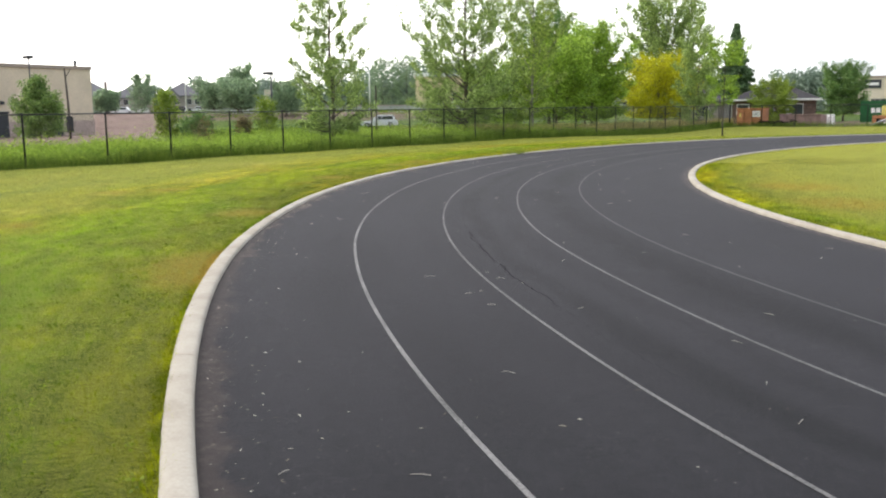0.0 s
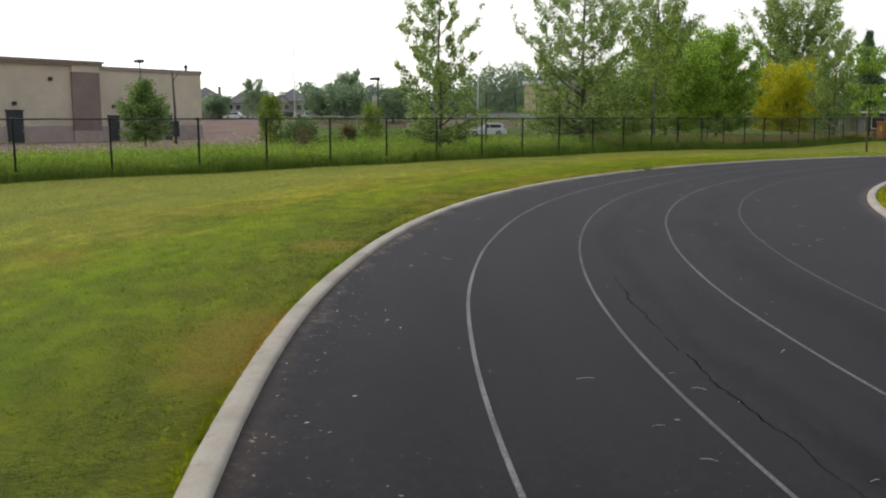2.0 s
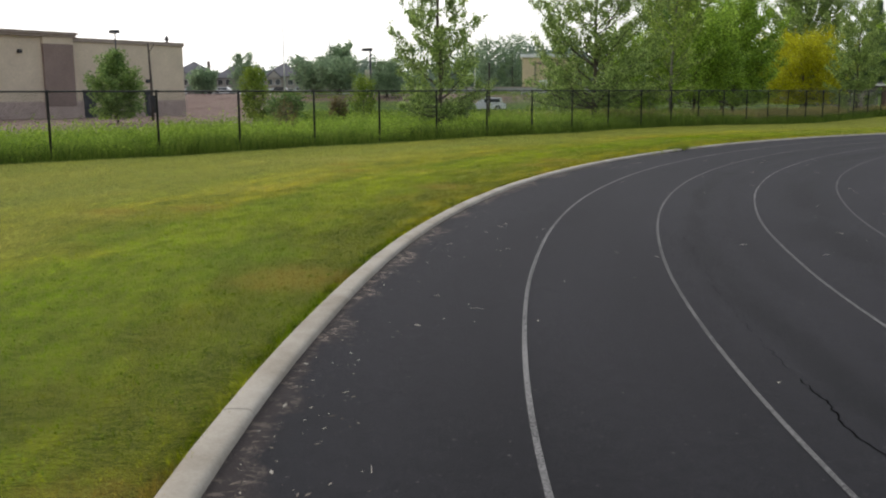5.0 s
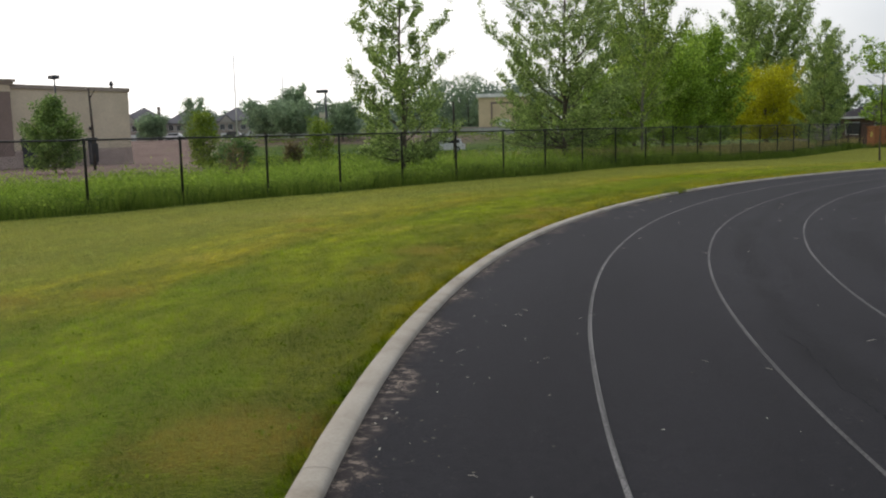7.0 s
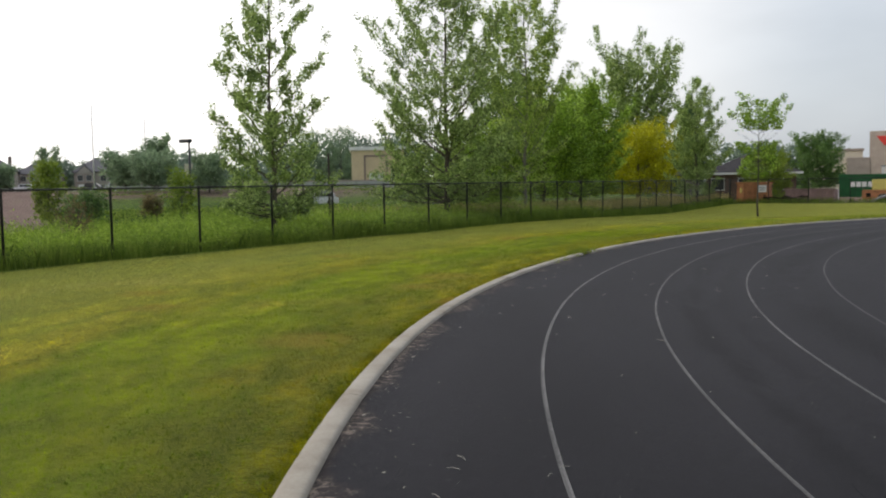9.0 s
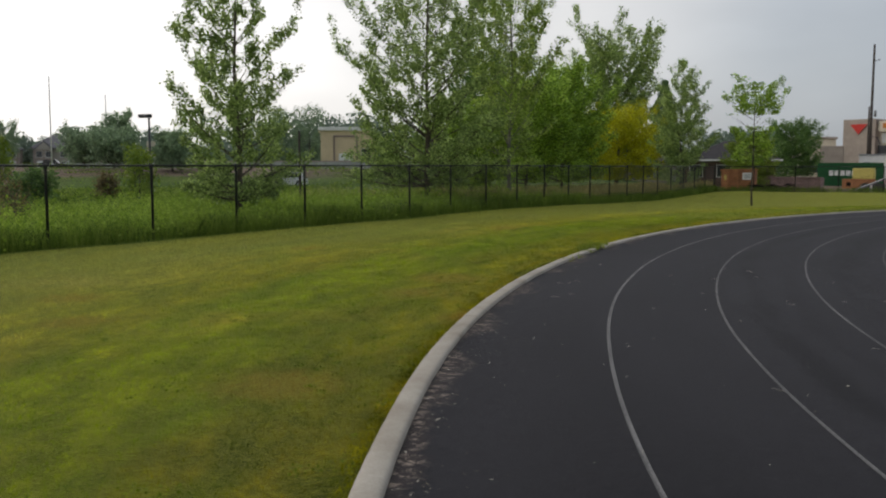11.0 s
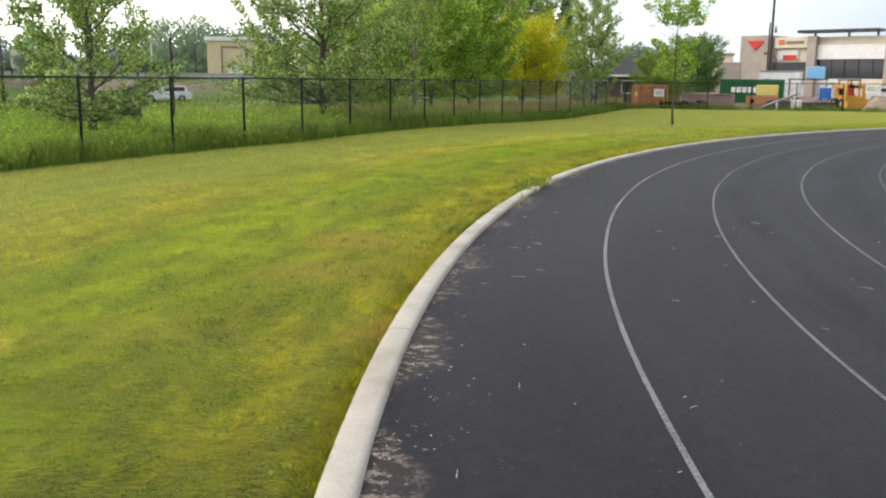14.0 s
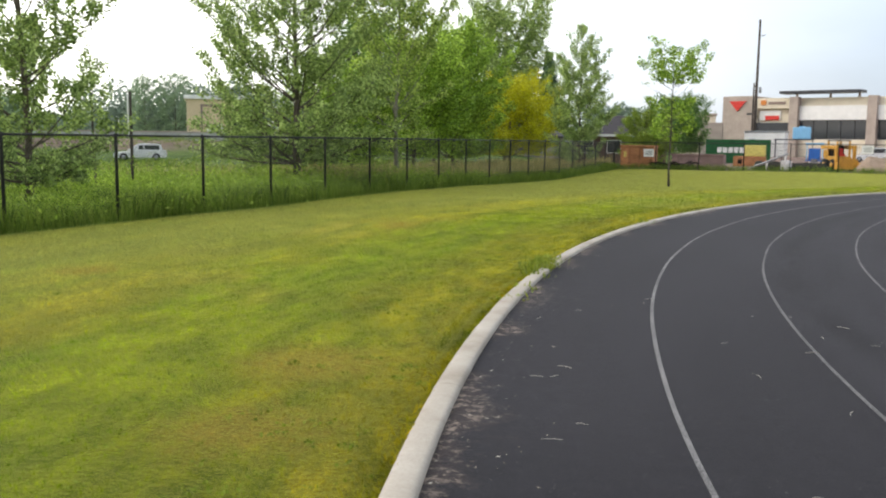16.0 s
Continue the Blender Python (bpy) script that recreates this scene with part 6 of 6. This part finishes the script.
def heap(name, spots, along, deep, high, material, label, seed, turn=0.0):
    """A long low bank with an uneven crest."""
    nx, ny = 110, 22
    v, f = [], []
    for i in range(nx + 1):
        for j in range(ny + 1):
            s, u = i / nx, j / ny * 2 - 1
            x, y = (s - 0.5) * along, u * deep / 2
            e = min(1.0, s * 22, (1 - s) * 8)
            z = high * e * (math.cos(u * math.pi / 2) ** 0.8) * (1 + 0.35 * noise.noise((x * 0.35, y * 0.6, seed))) - 0.12
            z += (0.10 * noise.noise((x * 1.7, y * 1.7, seed)) + 0.06 * noise.noise((x * 4.1, y * 4.1, seed))) * e
            v.append((x, y, z))
    for i in range(nx):
        for j in range(ny):
            a = i * (ny + 1) + j
            f.append((a, a + ny + 1, a + ny + 2, a + 1))
    ob = new(name, mesh_of(name, v, f, material, smooth=True))
    ob.matrix_basis = pose(spots[0], spots[1], ground_z(*spots), 0, 0, turn)
    return tagged(ob, label, "soil bank", kind="structure")


heap("soil_bank", (27.3, 72.0), 25, 4.0, 1.25, M_SOIL, "long bank of bare tan soil in the yard", 2.2, -2)
heap("soil_bank", (10.5, 79.0), 6.5, 3.0, 0.75, plain("dark_topsoil", (0.035, 0.034, 0.026), 0.95, 0.1, vary=0.3), "low heap of dark topsoil in the yard", 5.2, 0)


def far_wall():
    t = thing("roadside_wall", (-70.5, 86.0, 1.2), "long low grey concrete wall beside the far road", "wall", turn=42, kind="structure")
    part("wall", solid("wall", M_PAVE, (-22, 0, -1.0, 34, 0.4, 1.0), bevel=0.03), t)
    part("coping", solid("coping", M_BASE, (-22.1, -0.1, 1.0, 34.1, 0.5, 1.15), bevel=0.03), t)


far_wall()
# the second sapling by the far side of the bend
build_tree("sapling", (16.9, 45.2), 6.6, 1.9, 2.1, "slim", 34, 4200, 0.11, M_MAPLE, M_BARK, "slim young tree with a full narrow crown on the lawn", "tree", 130, 42, 0.045, 0.12)


def drain():
    """A sunken drain in the infield: a concrete lip with a dark pipe mouth."""
    t = thing("drain", (20.0, 8.2, ground_z(20.0, 8.2) + 0.02), "small concrete drain outlet sunk in the infield grass", "drain", turn=-70)
    part("lip", solid("lip", M_BASE, (-0.55, -0.1, -0.05, 0.55, 0.12, 0.17), bevel=0.03), t)
    part("pipe", rod("pipe", M_STEEL, [(0.1, -0.16, 0.06), (0.1, 0.1, 0.06)], [0.11, 0.11], 14), t, "dark pipe mouth")


drain()


# ---------------------------------------------------------------- small things on the ground
def litter():
    g = np.random.default_rng(51)
    n = 1900
    near = g.random(n) < 0.72
    r = np.where(near, R_OUT - 0.02 - np.abs(g.gamma(1.1, 0.22, n)), g.uniform(R_IN + 0.2, R_OUT - 0.2, n))
    a = np.radians(g.uniform(180, 238, n))
    keep = r > R_IN + 0.1
    r, a = r[keep], a[keep]
    n = len(r)
    c = np.stack([CX + r * np.cos(a), CY + r * np.sin(a), np.full(n, 0.006)], 1)
    t = g.uniform(0, 2 * np.pi, n)
    long = g.uniform(0.004, 0.019, n) * np.where(g.random(n) < 0.05, 1.8, 1.0)
    wide = long * g.uniform(0.15, 0.6, n)
    u = np.stack([np.cos(t), np.sin(t), g.uniform(-0.15, 0.25, n)], 1) * long[:, None]
    w = np.stack([-np.sin(t), np.cos(t), g.uniform(-0.1, 0.3, n)], 1) * wide[:, None]
    me = quads_mesh("dry_litter", np.stack([c - u, c - w * 0.8 + u * 0.1, c + u, c + w], 1), M_LITTER)
    tagged(new("dry_litter", me), "dry leaf scraps and seed husks on the asphalt", "litter", kind="stuff")
    rnd = random.Random(52)
    v, f = [], []
    for i in range(90):
        r, a = rnd.uniform(R_IN + 0.6, R_OUT - 0.3), radians(rnd.uniform(188, 236))
        p = Vector((CX + r * math.cos(a), CY + r * math.sin(a), 0.007))
        t, k = rnd.uniform(0, 6.3), rnd.uniform(0.04, 0.13)
        e = p + Vector((math.cos(t), math.sin(t), 0)) * k
        m = p.lerp(e, 0.5) + Vector((rnd.uniform(-0.01, 0.01), rnd.uniform(-0.01, 0.01), 0.006))
        tube([p, m, e], [0.0022, 0.002, 0.0012], 4, v, f)
    tagged(new("dry_twigs", mesh_of("dry_twigs", v, f, M_TWIG)), "thin bleached twigs scattered on the asphalt", "twigs", kind="stuff")


litter()


def weeds():
    """Leafy weeds that have grown over the broken kerb."""
    rnd = random.Random(61)
    for deg, off, high, count, wide in ((185.6, 0.05, 0.11, 620, 0.34), (186.6, 0.02, 0.06, 90, 0.16), (188.2, -0.02, 0.05, 50, 0.07), (189.3, -0.02, 0.05, 50, 0.09), (174.6, 0.05, 0.16, 50, 0.10), (184.8, 0.10, 0.08, 120, 0.2)):
        a = radians(deg)
        t = thing("weed", (CX + (R_OUT + off) * math.cos(a), CY + (R_OUT + off) * math.sin(a), 0.0), "clump of green weeds over the kerb's edge", "weed", group="weeds along the kerb", turn=deg)
        g = np.random.default_rng(int(deg * 10))
        c = np.stack([g.normal(0, 0.09, count), g.normal(0, wide, count), np.zeros(count)], 1)
        h = np.abs(g.normal(high * 0.6, high * 0.35, count)) + 0.02
        b = g.uniform(0, 2 * np.pi, count)
        d = np.stack([np.cos(b), np.sin(b), np.zeros(count)], 1)
        s = np.stack([-np.sin(b), np.cos(b), np.zeros(count)], 1) * g.uniform(0.004, 0.012, count)[:, None]
        up = np.array([0, 0, 1.0]) * h[:, None]
        k = g.uniform(0.03, 0.10, count)[:, None]
        tuft = part("leaves", quads_mesh("leaves", np.stack([c, c + up * 0.7 + d * k * 0.5 + s, c + up + d * k, c + up * 0.7 + d * k * 0.5 - s], 1), M_CLOVER), t)
        v, f = [], []
        for i in range(max(6, count // 8)):
            p = Vector(c[i])
            tube([p, p + Vector((rnd.uniform(-0.02, 0.02), rnd.uniform(-0.02, 0.02), float(h[i]) * 1.1))], [0.003, 0.0015], 4, v, f)
        tagged(tuft, kind="stuff")
        tagged(part("stems", mesh_of("stems", v, f, M_MAPLE), t), kind="stuff")


weeds()
